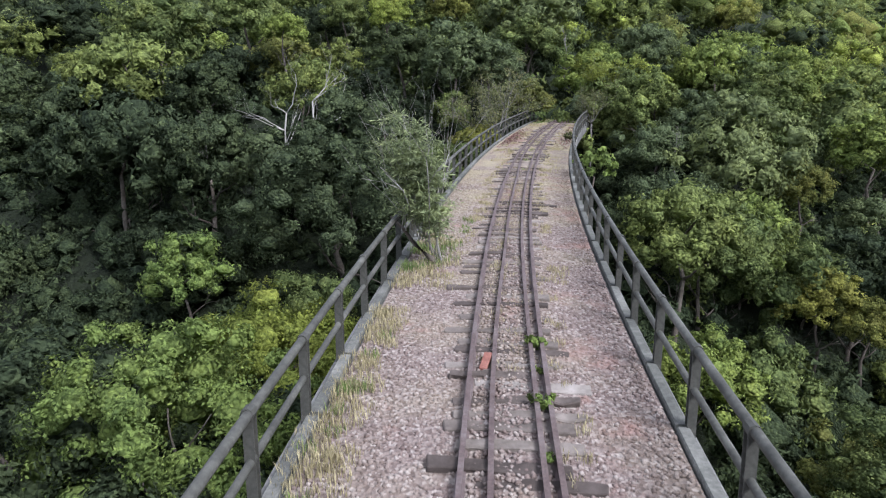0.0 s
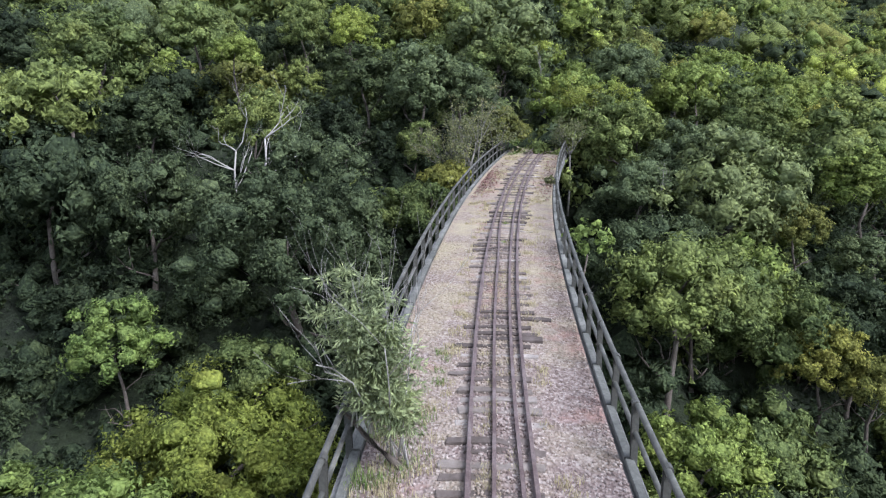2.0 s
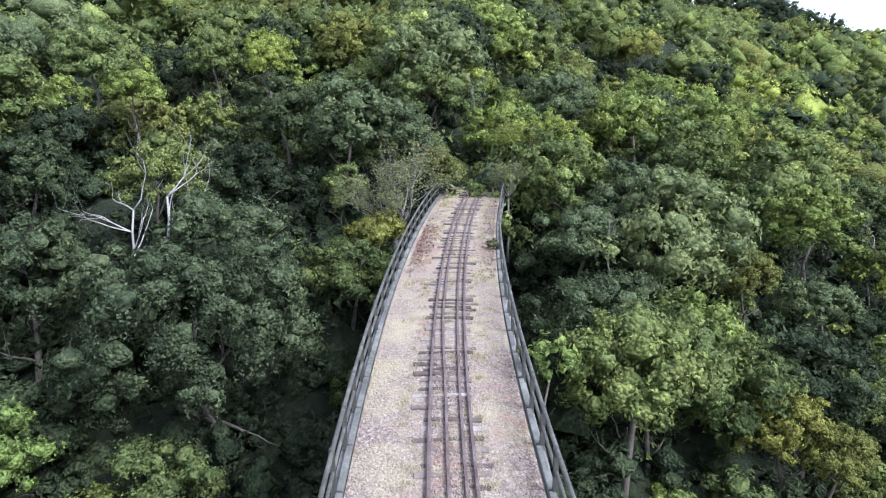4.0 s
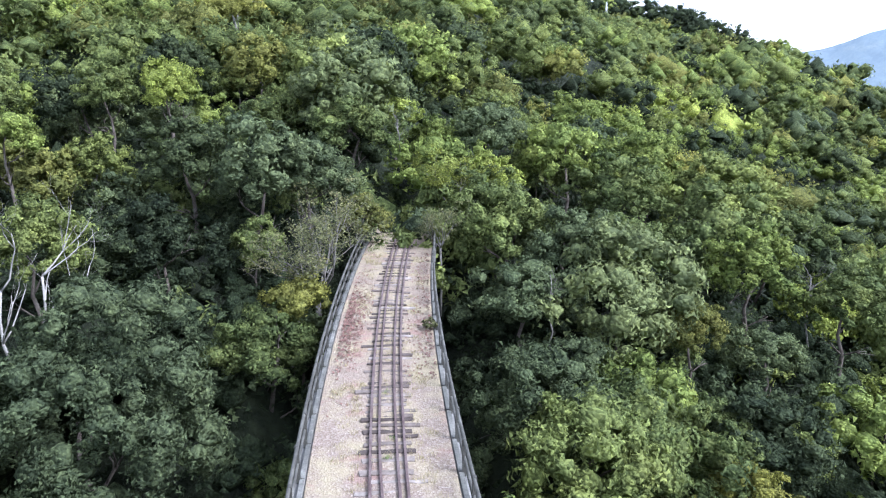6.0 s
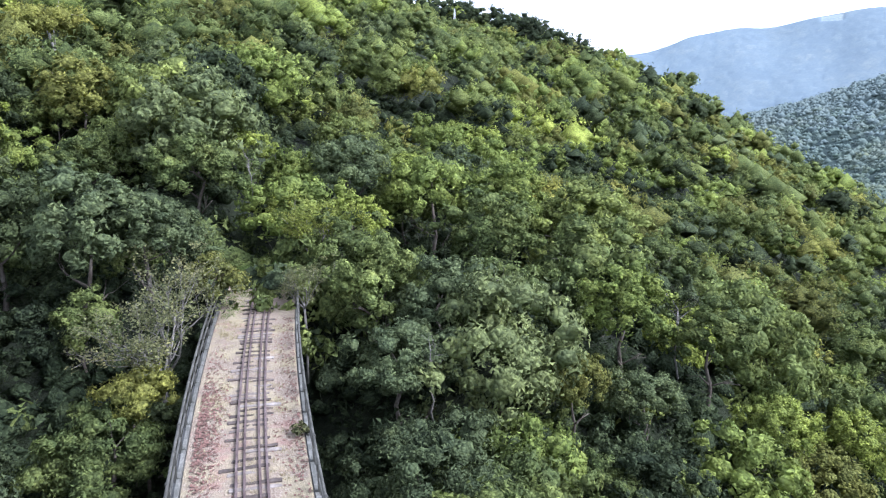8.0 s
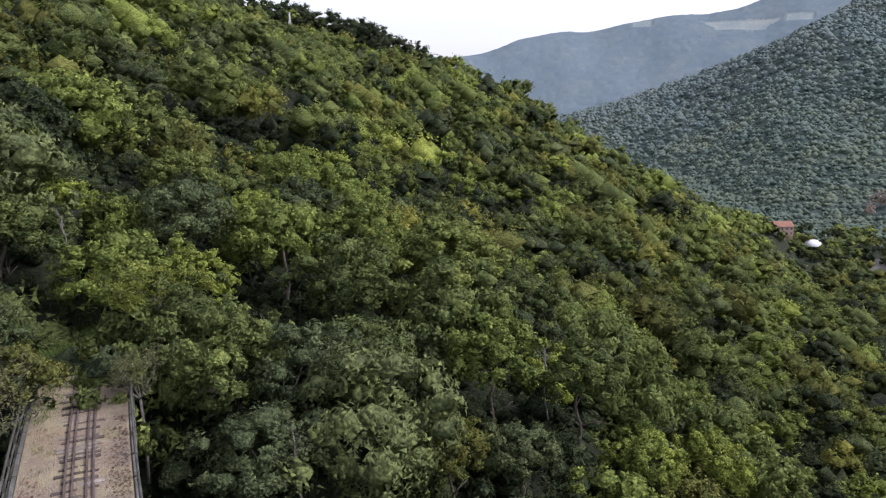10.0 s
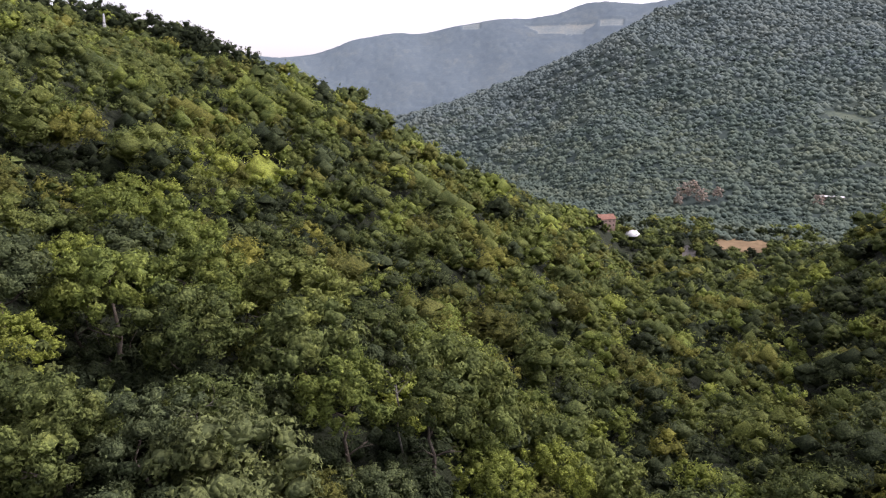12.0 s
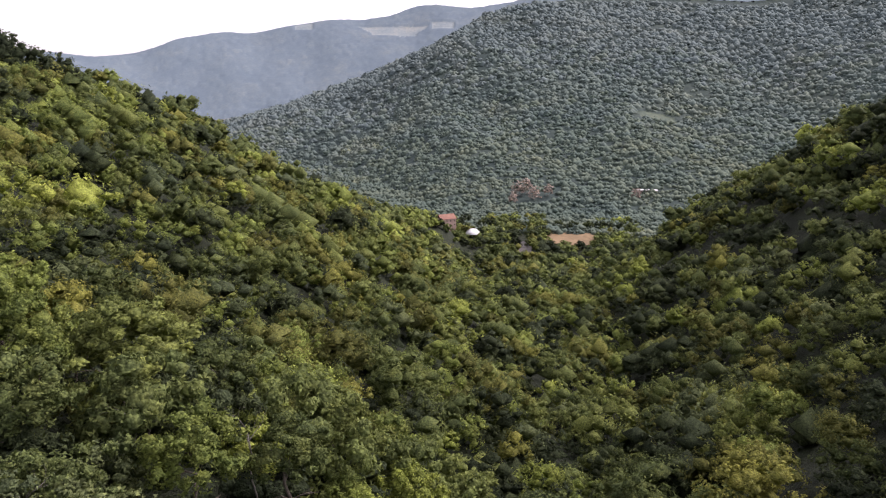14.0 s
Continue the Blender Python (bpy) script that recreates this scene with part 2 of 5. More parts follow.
def canopy(x, y):
    """Height of the tops of the trees: a side valley that falls to the right, a long slope beyond it and a steeper one on this side."""
    xc = np.clip(x, -8, 520)
    yv = 28 + 0.42 * xc - 0.00035 * xc * xc - 15 * smooth(xc, 40, 120) + 12 * (1 - smooth(x, -12, 12))
    base = -8 - 0.19 * np.clip(x, 0, 540) - 0.03 * np.clip(x, -80, 0)
    n = y - yv
    up, down = np.maximum(n, 0), np.maximum(-n, 0)
    k = 3 + 4 * smooth(x, -5, 15) - 12 * smooth(xc, 45, 95)
    north = 0.37 * up + k * (1 - np.exp(-up / 12)) - 0.12 * np.maximum(up - 42, 0) * (1 - smooth(xc, 20, 60))
    north = north - 0.09 * np.maximum(up - 120, 0) * (1 - smooth(xc, 110, 220))
    d = np.maximum(down - 15 * smooth(xc, 40, 90), 0)
    south = (0.10 + 0.50 * smooth(xc, 20, 90)) * d + 0.0035 * np.minimum(d, 100) ** 2 * smooth(xc, 30, 90)
    r, a = np.hypot(x, y - 20), np.degrees(np.arctan2(x, y - 20))
    far = crest_at(a)
    shoulder = 9 * np.exp(-((x - 100) ** 2 + (y - 150) ** 2) / 3200.0) + 16 * np.exp(-((x - 300) ** 2 + (y - 325) ** 2) / 6500.0) + 11 * np.exp(-((x - 255) ** 2 + (y - 48) ** 2) / 2600.0) + 13 * np.exp(-((x - 345) ** 2 + (y - 68) ** 2) / 1800.0)
    nose = 36 * smooth(a, 44, 62) * smooth(r, 200, 480) * (1 - smooth(a, 66, 73))
    nose = nose + 16 * smooth(r, 420, 570) * (smooth(a, 64, 67) - smooth(a, 74, 78))
    swell = 4.5 * np.exp(-((x - 43) ** 2 / 330.0 + (y - 57) ** 2 / 130.0)) + 4.5 * np.exp(-((x + 17) ** 2 / 180.0 + (y - 60) ** 2 / 160.0))
    swell = swell - 2.2 * np.exp(-((x - 19) ** 2 / 90.0 + (y - 73) ** 2 / 70.0)) - 2.5 * np.exp(-((x - 57) ** 2 + (y - 94) ** 2) / 160.0)
    brow = np.interp(a, [16, 24, 30, 35, 40, 44, 49, 53, 58, 63], [0, 2, 6, 11, 16, 15, 12, 11, 15, 0]) * smooth(r, 150, 282) - 6 * smooth(a, 91, 97) * smooth(r, 140, 240)
    z = base + north + south + shoulder + swell + brow - nose - 0.55 * np.maximum(r - far, 0)
    return np.maximum(z, -112 + 0 * r)


def rolling(x, y):
    return 1.6 * np.sin(x * 0.11 + 1.3) * np.cos(y * 0.13 + 0.4) + 1.1 * np.sin(x * 0.23 - y * 0.17) + 0.7 * np.cos(x * 0.41 + y * 0.37)


def ground_z(x, y):
    z = canopy(x, y) - 6.5 + 0.35 * rolling(x, y)
    off = np.abs(x - line(np.clip(y, -40, 75)))
    bed = GRADE * y - 0.04
    approach = smooth(y, 60, 64) + smooth(-y, 10, 16)
    under = z - 5.0 * (1 - smooth(off, 2, 9)) * (1 - approach)
    return np.where(approach > 0, under + (bed - under) * approach * (1 - smooth(off, 2.6, 6.5)) * (1 - smooth(y, 70, 76)), under)


def raw_mesh(name, verts, faces, mats=(), smooth_=False, index=None, tags=None, lie=None):
    me = bpy.data.meshes.new(name)
    verts = np.asarray(verts, dtype=np.float32)
    faces = np.array(faces, dtype=np.int32)
    k = faces.shape[1]
    if lie is not None:
        lie = np.asarray(lie, dtype=np.float32)
        up = np.cross(verts[faces[:, 1]] - verts[faces[:, 0]], verts[faces[:, 2]] - verts[faces[:, 0]])
        turned = (up * lie[faces[:, 0]]).sum(1) < 0
        faces[turned] = faces[turned][:, ::-1]
    me.vertices.add(len(verts))
    me.vertices.foreach_set("co", verts.ravel())
    me.loops.add(faces.size)
    me.loops.foreach_set("vertex_index", faces.ravel())
    me.polygons.add(len(faces))
    me.polygons.foreach_set("loop_start", np.arange(0, faces.size, k, dtype=np.int32))
    if smooth_:
        me.polygons.foreach_set("use_smooth", np.ones(len(faces), dtype=bool))
    for m in mats:
        me.materials.append(m)
    if index is not None:
        me.polygons.foreach_set("material_index", np.asarray(index, dtype=np.int32))
    for key, (domain, values) in (tags or {}).items():
        me.attributes.new(key, "FLOAT", domain).data.foreach_set("value", np.asarray(values, dtype=np.float32))
    if lie is not None:
        me.polygons.foreach_set("use_smooth", np.ones(len(faces), dtype=bool))
        me.attributes.new("custom_normal", "FLOAT_VECTOR", "POINT").data.foreach_set("vector", np.asarray(lie, dtype=np.float32).ravel())
    me.update(calc_edges=True)
    return me


def part(name, bm, material, parent=None, label="", smooth_=False):
    """Links a bmesh as one mesh object under a thing or a part."""
    me = bpy.data.meshes.new(name)
    bm.to_mesh(me)
    bm.free()
    if smooth_:
        me.polygons.foreach_set("use_smooth", np.ones(len(me.polygons), dtype=bool))
    me.materials.append(material)
    ob = new(name, me)
    ob.parent = parent
    if label:
        ob["label"] = label
    return ob


def polar(radii, angles, height, cx=0.0, cy=20.0):
    R, A = np.meshgrid(radii, angles, indexing="ij")
    X, Y = cx + R * np.sin(A), cy + R * np.cos(A)
    Z = height(X, Y)
    verts = np.stack([X, Y, Z], -1).reshape(-1, 3)
    nr, na = R.shape
    i, j = np.meshgrid(np.arange(nr - 1), np.arange(na - 1), indexing="ij")
    a = (i * na + j).ravel()
    return verts, np.stack([a, a + 1, a + na + 1, a + na], 1)


radii = np.concatenate([np.arange(0.01, 60, 1.2), np.geomspace(60, 800, 110)])
angles = np.radians(np.linspace(0, 360, 241))
v, f = polar(radii, angles, ground_z)
ground = new("ground", raw_mesh("ground", v, f, [SHADED_SOIL], True))
tagged(ground, "leaf-littered forest floor of a steep wooded valley, coloured dark for shade", "ground", kind="structure")


# far side of the main valley: wooded mountain, out to the horizon
def cells(x, y, size, seed):
    """Rounded bumps, one to a cell of a jittered grid, like crowns seen from afar."""
    gx, gy = np.floor(x / size), np.floor(y / size)
    best = np.full(x.shape, 9.0)
    tall = np.zeros(x.shape)
    for dx in (-1, 0, 1):
        for dy in (-1, 0, 1):
            cx, cy = gx + dx, gy + dy
            h1 = np.modf(np.abs(np.sin(cx * 127.1 + cy * 311.7 + seed) * 43758.5453))[0]
            h2 = np.modf(np.abs(np.sin(cx * 269.5 + cy * 183.3 + seed) * 43758.5453))[0]
            d = np.hypot(x / size - cx - h1, y / size - cy - h2)
            tall = np.where(d < best, h1 * 0.6 + h2 * 0.4, tall)
            best = np.minimum(best, d)
    return np.sqrt(np.maximum(0, 1 - best ** 2 * 1.2)) * (0.55 + 0.6 * tall), tall


def mountain_base(x, y):
    r, a = np.hypot(x, y - 20), np.degrees(np.arctan2(x, y - 20))
    foot = 800 + 500 * (1 - smooth(a, 52, 66))
    d = np.maximum(r - foot, 0)
    rise = 0.22 * np.minimum(d, 500) + 0.32 * np.clip(d - 500, 0, 2000)
    crest = 22 + 1750 * np.tan(np.radians(np.interp(a, [40, 49, 58.6, 64, 68, 74, 80], [-6, -2.66, 1.0, 3.6, 6.9, 9.0, 10.0])))
    spur = (13 * np.sin(np.radians(a) * 13 + 0.001 * r + 2.0) + 5 * np.sin(np.radians(a) * 37 + 0.005 * r) * np.sin(0.004 * r + a * 0.2)) * smooth(d, 50, 500)
    z = -128 + rise + spur
    z = np.where(z > crest - 40, crest - 40 + 40 * (1 - np.exp(-(z - crest + 40) / 40)), z)
    z = z - 0.12 * np.maximum(r - 2080, 0) * (1 - smooth(a, 66, 74))
    behind = 22 + 2850 * np.tan(np.radians(2.2 + 1.9 * smooth(a, 40, 49) + 1.4 * smooth(a, 49, 61) + 0.8 * smooth(a, 60, 63) + 1.3 * smooth(a, 66, 74)))
    ridge = np.minimum(0.55 * (r - 2330), behind - 10 * np.exp(-np.maximum(r - 2700, 0) / 90)) + 3 * np.sin(np.radians(a) * 37 + r * 0.006) + 2 * np.sin(np.radians(a) * 91)
    z = np.where(r > 2200, np.maximum(z, ridge), z)
    return z + 4 * np.sin(r * 0.011 + a * 0.5) * smooth(d, 0, 300)


def far_crowns(x, y):
    """Height and tone of the far trees; a clearing on the slope has none."""
    r, a = np.hypot(x, y - 20), np.arctan2(x, y - 20)
    k = np.where(r > 2250, 0.42, 1.0)
    x, y = x * k, y * k
    h, tone_ = cells(x + 0.35 * y, y - 0.35 * x, 9.5, 3.0)
    h2, tone2 = cells(x - 0.6 * y, y + 0.6 * x, 14.0, 8.0)
    h, tone_ = np.maximum(h, 0.9 * h2), np.where(h > 0.9 * h2, tone_, tone2)
    clear = (np.abs(np.degrees(a) - 80.9) / 1.6) ** 2 + (np.abs(r - 1259) / 30) ** 2 < 1 + 0.35 * np.sin(a * 300) * np.sin(r * 0.13)
    d = np.degrees(a)
    field_ = (np.abs(d - 60.8) < 2.2 + 0.5 * np.sin(r * 0.05)) & (np.abs(r - 2760) < 40) | (np.abs(d - 45.2) < 1.3) & (np.abs(r - 2740) < 45) | (np.abs(d - 54.0) < 0.7) & (np.abs(r - 2770) < 25) | (np.abs(d - 64.6) < 0.9) & (np.abs(r - 2790) < 25)
    clear = clear | field_
    # floor beneath the crowns darkened: shade between them put into its tone
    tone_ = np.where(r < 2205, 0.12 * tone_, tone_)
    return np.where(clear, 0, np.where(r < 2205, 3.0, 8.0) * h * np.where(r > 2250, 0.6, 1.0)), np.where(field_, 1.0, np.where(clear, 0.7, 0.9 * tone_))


def mountain_z(x, y):
    return mountain_base(x, y) + far_crowns(x, y)[0]


def hazed_woods(name, dark, mid, light, pale, haze_tint, haze_share):
    """Woods too far off for leaves: a tone for each crown, stands of another hue, blue haze mixed into the base colour.
    """
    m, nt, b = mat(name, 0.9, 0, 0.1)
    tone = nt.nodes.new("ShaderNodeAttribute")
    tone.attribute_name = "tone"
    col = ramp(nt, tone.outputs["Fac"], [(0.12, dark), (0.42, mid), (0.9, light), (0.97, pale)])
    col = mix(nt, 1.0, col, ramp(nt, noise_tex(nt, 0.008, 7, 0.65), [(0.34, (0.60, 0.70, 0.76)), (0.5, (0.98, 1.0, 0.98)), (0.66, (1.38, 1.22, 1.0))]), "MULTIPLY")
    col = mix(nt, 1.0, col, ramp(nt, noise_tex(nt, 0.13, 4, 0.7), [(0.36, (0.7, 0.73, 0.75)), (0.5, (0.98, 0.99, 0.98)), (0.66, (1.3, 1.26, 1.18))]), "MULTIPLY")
    nt.links.new(mix(nt, haze_share, col, haze_tint), b.inputs["Base Color"])
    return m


# three bands, bluer and paler with distance: haze put into the colour
HAZED_WOODS = [hazed_woods("hazed_woods", (0.062, 0.086, 0.066), (0.100, 0.132, 0.092), (0.165, 0.195, 0.122), (0.30, 0.31, 0.22), (0.112, 0.152, 0.142), 0.46),
             hazed_woods("hazier_woods", (0.074, 0.098, 0.080), (0.108, 0.140, 0.104), (0.162, 0.192, 0.130), (0.30, 0.31, 0.22), (0.134, 0.176, 0.172), 0.55),
             hazed_woods("haziest_woods", (0.084, 0.110, 0.096), (0.114, 0.146, 0.118), (0.162, 0.192, 0.142), (0.30, 0.31, 0.22), (0.158, 0.200, 0.206), 0.63)]
# floor between the crowns: gap shade and some haze in its colour
SHADED_HILL_FLOOR = hazed_woods("shaded_hill_floor", (0.034, 0.050, 0.040), (0.062, 0.084, 0.062), (0.125, 0.150, 0.096), (0.26, 0.27, 0.19), (0.090, 0.120, 0.118), 0.3)
# the far ridge carries the most haze in its colour
HAZED_RIDGE_WOODS = hazed_woods("hazed_ridge_woods", (0.040, 0.060, 0.064), (0.075, 0.104, 0.106), (0.13, 0.16, 0.14), (0.36, 0.37, 0.30), (0.190, 0.240, 0.285), 0.64)
turns = np.radians(np.arange(31, 98.5, 0.125))
for name, radii, material, label in (("backdrop", np.concatenate([np.arange(785, 1500, 4.0), np.arange(1500, 2211, 7.5)]), SHADED_HILL_FLOOR, "hazy blue-green wooded mountain across the main valley"),
                                     ("backdrop_ridge", np.concatenate([np.arange(2210, 3000, 10), np.geomspace(3020, 4700, 10)]), HAZED_RIDGE_WOODS, "far wooded ridge hazed blue, with pale fields along its top")):
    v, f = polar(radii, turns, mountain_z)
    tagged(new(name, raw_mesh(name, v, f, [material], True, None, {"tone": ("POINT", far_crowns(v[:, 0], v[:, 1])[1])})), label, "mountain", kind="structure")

# ---- woods ----
def unit(a):
    return a / np.maximum(np.linalg.norm(a, axis=-1, keepdims=True), 1e-6)


def ball(level):
    """A sphere of triangles: an octahedron cut finer."""
    v = [Vector(p) for p in ((1, 0, 0), (-1, 0, 0), (0, 1, 0), (0, -1, 0), (0, 0, 1), (0, 0, -1))]
    f = [(0, 2, 4), (2, 1, 4), (1, 3, 4), (3, 0, 4), (2, 0, 5), (1, 2, 5), (3, 1, 5), (0, 3, 5)]
    for _ in range(level):
        mids, cut = {}, []

        def half(a, b_):
            key = (min(a, b_), max(a, b_))
            if key not in mids:
                mids[key] = len(v)
                v.append((v[a] + v[b_]).normalized())
            return mids[key]

        for a, b_, c in f:
            ab, bc, ca = half(a, b_), half(b_, c), half(c, a)
            cut += [(a, ab, ca), (b_, bc, ab), (c, ca, bc), (ab, bc, ca)]
        f = cut
    return np.array([p[:] for p in v]), np.array(f)


BALL = {0: ball(0), 1: ball(1)}


def crown_arrays(rng, radius, depth, lobes, leaves, leaf, core=0.62, droop=0.0, quads=False, fine=1):
    """A crown with its top at z = 0: lobes heaped to an uneven dome, each a rough inner mass set with tufts of leaves. Returns verts, triangles, the way each leaf faces and a tone for each tuft."""
    i = np.arange(lobes)
    ct = 1 - 1.5 * (i + 0.3 + 0.4 * rng.random(lobes)) / lobes
    st = np.sqrt(np.maximum(0, 1 - ct * ct))
    ph = i * 2.39996 + 6.283 * rng.random() + 0.5 * rng.normal(size=lobes)
    out = np.stack([st * np.cos(ph), st * np.sin(ph), ct], 1)
    p1, p2 = 6.283 * rng.random(2)
    lr = radius * (0.17 + 0.25 * rng.random(lobes) ** 1.3) * (30 / lobes) ** 0.42
    grow = (0.78 + 0.38 * rng.random(lobes)) * (1 + 0.17 * np.sin(2 * ph + p1) * st + 0.10 * np.sin(3 * ph + p2) * st)
    grow = np.where((i % 4 == 3) & (core > 0), 0.58 * grow, grow)
    reach = (grow * (radius - 0.75 * lr))[:, None]
    flat = depth / radius * 0.62
    centre = out * reach * np.array([1, 1, flat])
    centre[:, 2] -= np.sort(centre[:, 2] + lr * 0.8)[-max(1, lobes // 9):].mean()
    V, F, N, K, base = [], [], [], [], 0
    iv, if_ = BALL[fine]
    for c, r_, o_ in zip(centre, lr, out):
        sq = np.array([1, 1, 0.78]) * (0.85 + 0.3 * rng.random(3))
        tone_ = rng.random()
        if core > 0:
            bumpy = 0.68 + 0.55 * rng.random(len(iv))
            V.append(c + iv * (r_ * core * bumpy)[:, None] * sq)
            F.append(if_ + base)
            N.append(unit(iv + 0.25 * o_ + 0.28 * rng.normal(size=iv.shape)))
            K.append(np.full(len(if_), 0.75 * tone_))
            base += len(iv)
        tufts_ = max(3, min(9, leaves // 9))
        td = unit(rng.normal(size=(tufts_, 3)) + 0.7 * o_ + np.array([0, 0, 0.3]))
        pick = rng.integers(0, tufts_, leaves)
        g = unit(rng.normal(size=(leaves, 3)) + 0.5 * td[pick])
        p = c + r_ * sq * (0.72 * td[pick] + 0.5 * g * rng.random((leaves, 1)) ** 0.4)
        p[:, 2] -= droop * rng.random(leaves) * r_ * (td[pick, 2] < 0.45)
        face = unit(0.6 * td[pick] + 0.5 * g + 0.25 * o_ + np.array([0, 0, 0.1]) + 0.14 * rng.normal(size=(leaves, 3)))
        nrm = unit(face + 0.5 * rng.normal(size=(leaves, 3)))
        t1 = unit(np.cross(nrm, rng.normal(size=(leaves, 3))))
        t2 = np.cross(nrm, t1)
        s1 = leaf * (0.6 + 0.8 * rng.random(leaves))[:, None]
        s2 = s1 * (0.42 + 0.25 * rng.random(leaves))[:, None]
        tip = p + t1 * s1 - nrm * s1 * 0.2
        shade = 0.55 * tone_ + 0.45 * rng.random(tufts_)[pick]
        if quads:
            V.append(np.stack([p - t1 * s1 - nrm * s1 * 0.2, p - t2 * s2, tip, p + t2 * s2], 1).reshape(-1, 3))
            o = base + 4 * np.arange(leaves)
            F.append(np.concatenate([np.stack([o, o + 1, o + 3], 1), np.stack([o + 1, o + 2, o + 3], 1)]))
            base += 4 * leaves
            N.append(np.repeat(face, 4, axis=0))
            K.append(np.concatenate([shade, shade]))
        else:
            V.append(np.stack([p - t1 * s1 * 0.8 - t2 * s2, p - t1 * s1 * 0.6 + t2 * s2, tip], 1).reshape(-1, 3))
            F.append(base + np.arange(3 * leaves).reshape(-1, 3))
            base += 3 * leaves
            N.append(np.repeat(face, 3, axis=0))
            K.append(shade)
    return np.concatenate(V), np.concatenate(F), np.concatenate(N), np.concatenate(K)


def tube(bm, pts, radii_, sides=6):
    """A tapered limb through the points."""
    rings = []
    for i, (p, r_) in enumerate(zip(pts, radii_)):
        p = Vector(p)
        d = (Vector(pts[min(i + 1, len(pts) - 1)]) - Vector(pts[max(i - 1, 0)])).normalized()
        a = d.orthogonal().normalized()
        b_ = d.cross(a)
        rings.append([bm.verts.new(p + (a * math.cos(6.2832 * k / sides) + b_ * math.sin(6.2832 * k / sides)) * r_) for k in range(sides)])
    for u, w in zip(rings, rings[1:]):
        for k in range(sides):
            bm.faces.new((u[k], u[(k + 1) % sides], w[(k + 1) % sides], w[k]))
    bm.faces.new(rings[-1])
    bm.faces.new(rings[0][::-1])


def limbs(bm, rng, at, way, length, radius, depth, spread=0.7, sides=5, forks=3):
    """A limb and its forks, each thinner than the last."""
    p, d = Vector(at), Vector(way).normalized()
    pts, rad = [p.copy()], [radius]
    steps = 4
    for i in range(steps):
        d = (d + Vector(rng.normal(size=3)) * 0.16 + Vector((0, 0, 0.05))).normalized()
        p = p + d * (length / steps)
        pts.append(p.copy())
        rad.append(radius * (1 - 0.55 * (i + 1) / steps))
    tube(bm, pts, rad, sides)
    if depth:
        for k in range(forks):
            j = 2 + int(rng.integers(0, 3))
            side = Vector(rng.normal(size=3))
            w = (d + side.normalized() * spread + Vector((0, 0, 0.12))).normalized()
            limbs(bm, rng, pts[j], w, length * (0.55 + 0.25 * rng.random()), rad[j] * 0.72, depth - 1, spread, max(3, sides - 1), forks)


def tree(kind, seed, radius, depth, height, clumps, leaves, leaf, leafmat, bark, core=0.62, droop=0.0, label="", bare=0, category="tree", quads=False):
    """A tree with the top of its crown at height: tapered trunk with limbs, crown of leaf tufts."""
    rng = np.random.default_rng(seed)
    root = new(kind)
    bm = bmesh.new()
    top = height - depth * 0.8
    pts = [(0.12 * math.sin(seed + i * 1.7) * i, 0.12 * math.cos(seed * 2 + i) * i, -1.5 + (top + 1.5) * i / 4) for i in range(5)]
    tr = max(0.06, radius * 0.045)
    tube(bm, pts, [tr * 1.5, tr * 1.2, tr, tr * 0.8, tr * 0.5], 7)
    for k in range(4):
        i = 2 + k % 3
        a = k * 1.57 + seed
        limbs(bm, rng, pts[i], (math.cos(a), math.sin(a), 0.75), radius * 0.55, tr * 0.55, 1 + bare, 0.75, 4 + bare, 2 + bare)
    part("trunk", bm, bark, root, smooth_=True)
    V, F, N, K = crown_arrays(rng, radius, depth, clumps, leaves, leaf, core, droop, quads)
    V[:, 2] += height
    crown = new("crown", raw_mesh("crown", V, F, [leafmat], False, None, {"clump": ("FACE", K)}, N))
    crown.parent = root
    tagged(root, label, category)
    return root

# the kinds of tree that fill the slopes: shape and hue
SHAPES = [  # radius, depth, lobes, leaves to a lobe, leaf, droop
    (3.4, 5.0, 52, 120, 0.135, 0.0),
    (2.7, 4.6, 42, 105, 0.125, 0.0),
    (4.0, 5.2, 64, 120, 0.145, 0.4),
    (3.0, 5.6, 50, 110, 0.130, 0.6),
    (3.3, 3.4, 48, 115, 0.130, 0.0),
    (3.2, 4.4, 60, 130, 0.105, 0.3),
]
TINTS = [("dark", 0.30, "dark green broadleaf tree with a dense crown on the valley slope"),
         ("mid", 0.32, "mid-green broadleaf tree with a rounded leafy crown on the slope"),
         ("grey", 0.13, "grey-green broadleaf tree with a soft dense crown on the slope"),
         ("bright", 0.18, "bright yellow-green broadleaf tree with fresh leaves on the slope"),
         ("olive", 0.07, "olive-yellow broadleaf tree with a flat spreading crown on the slope")]


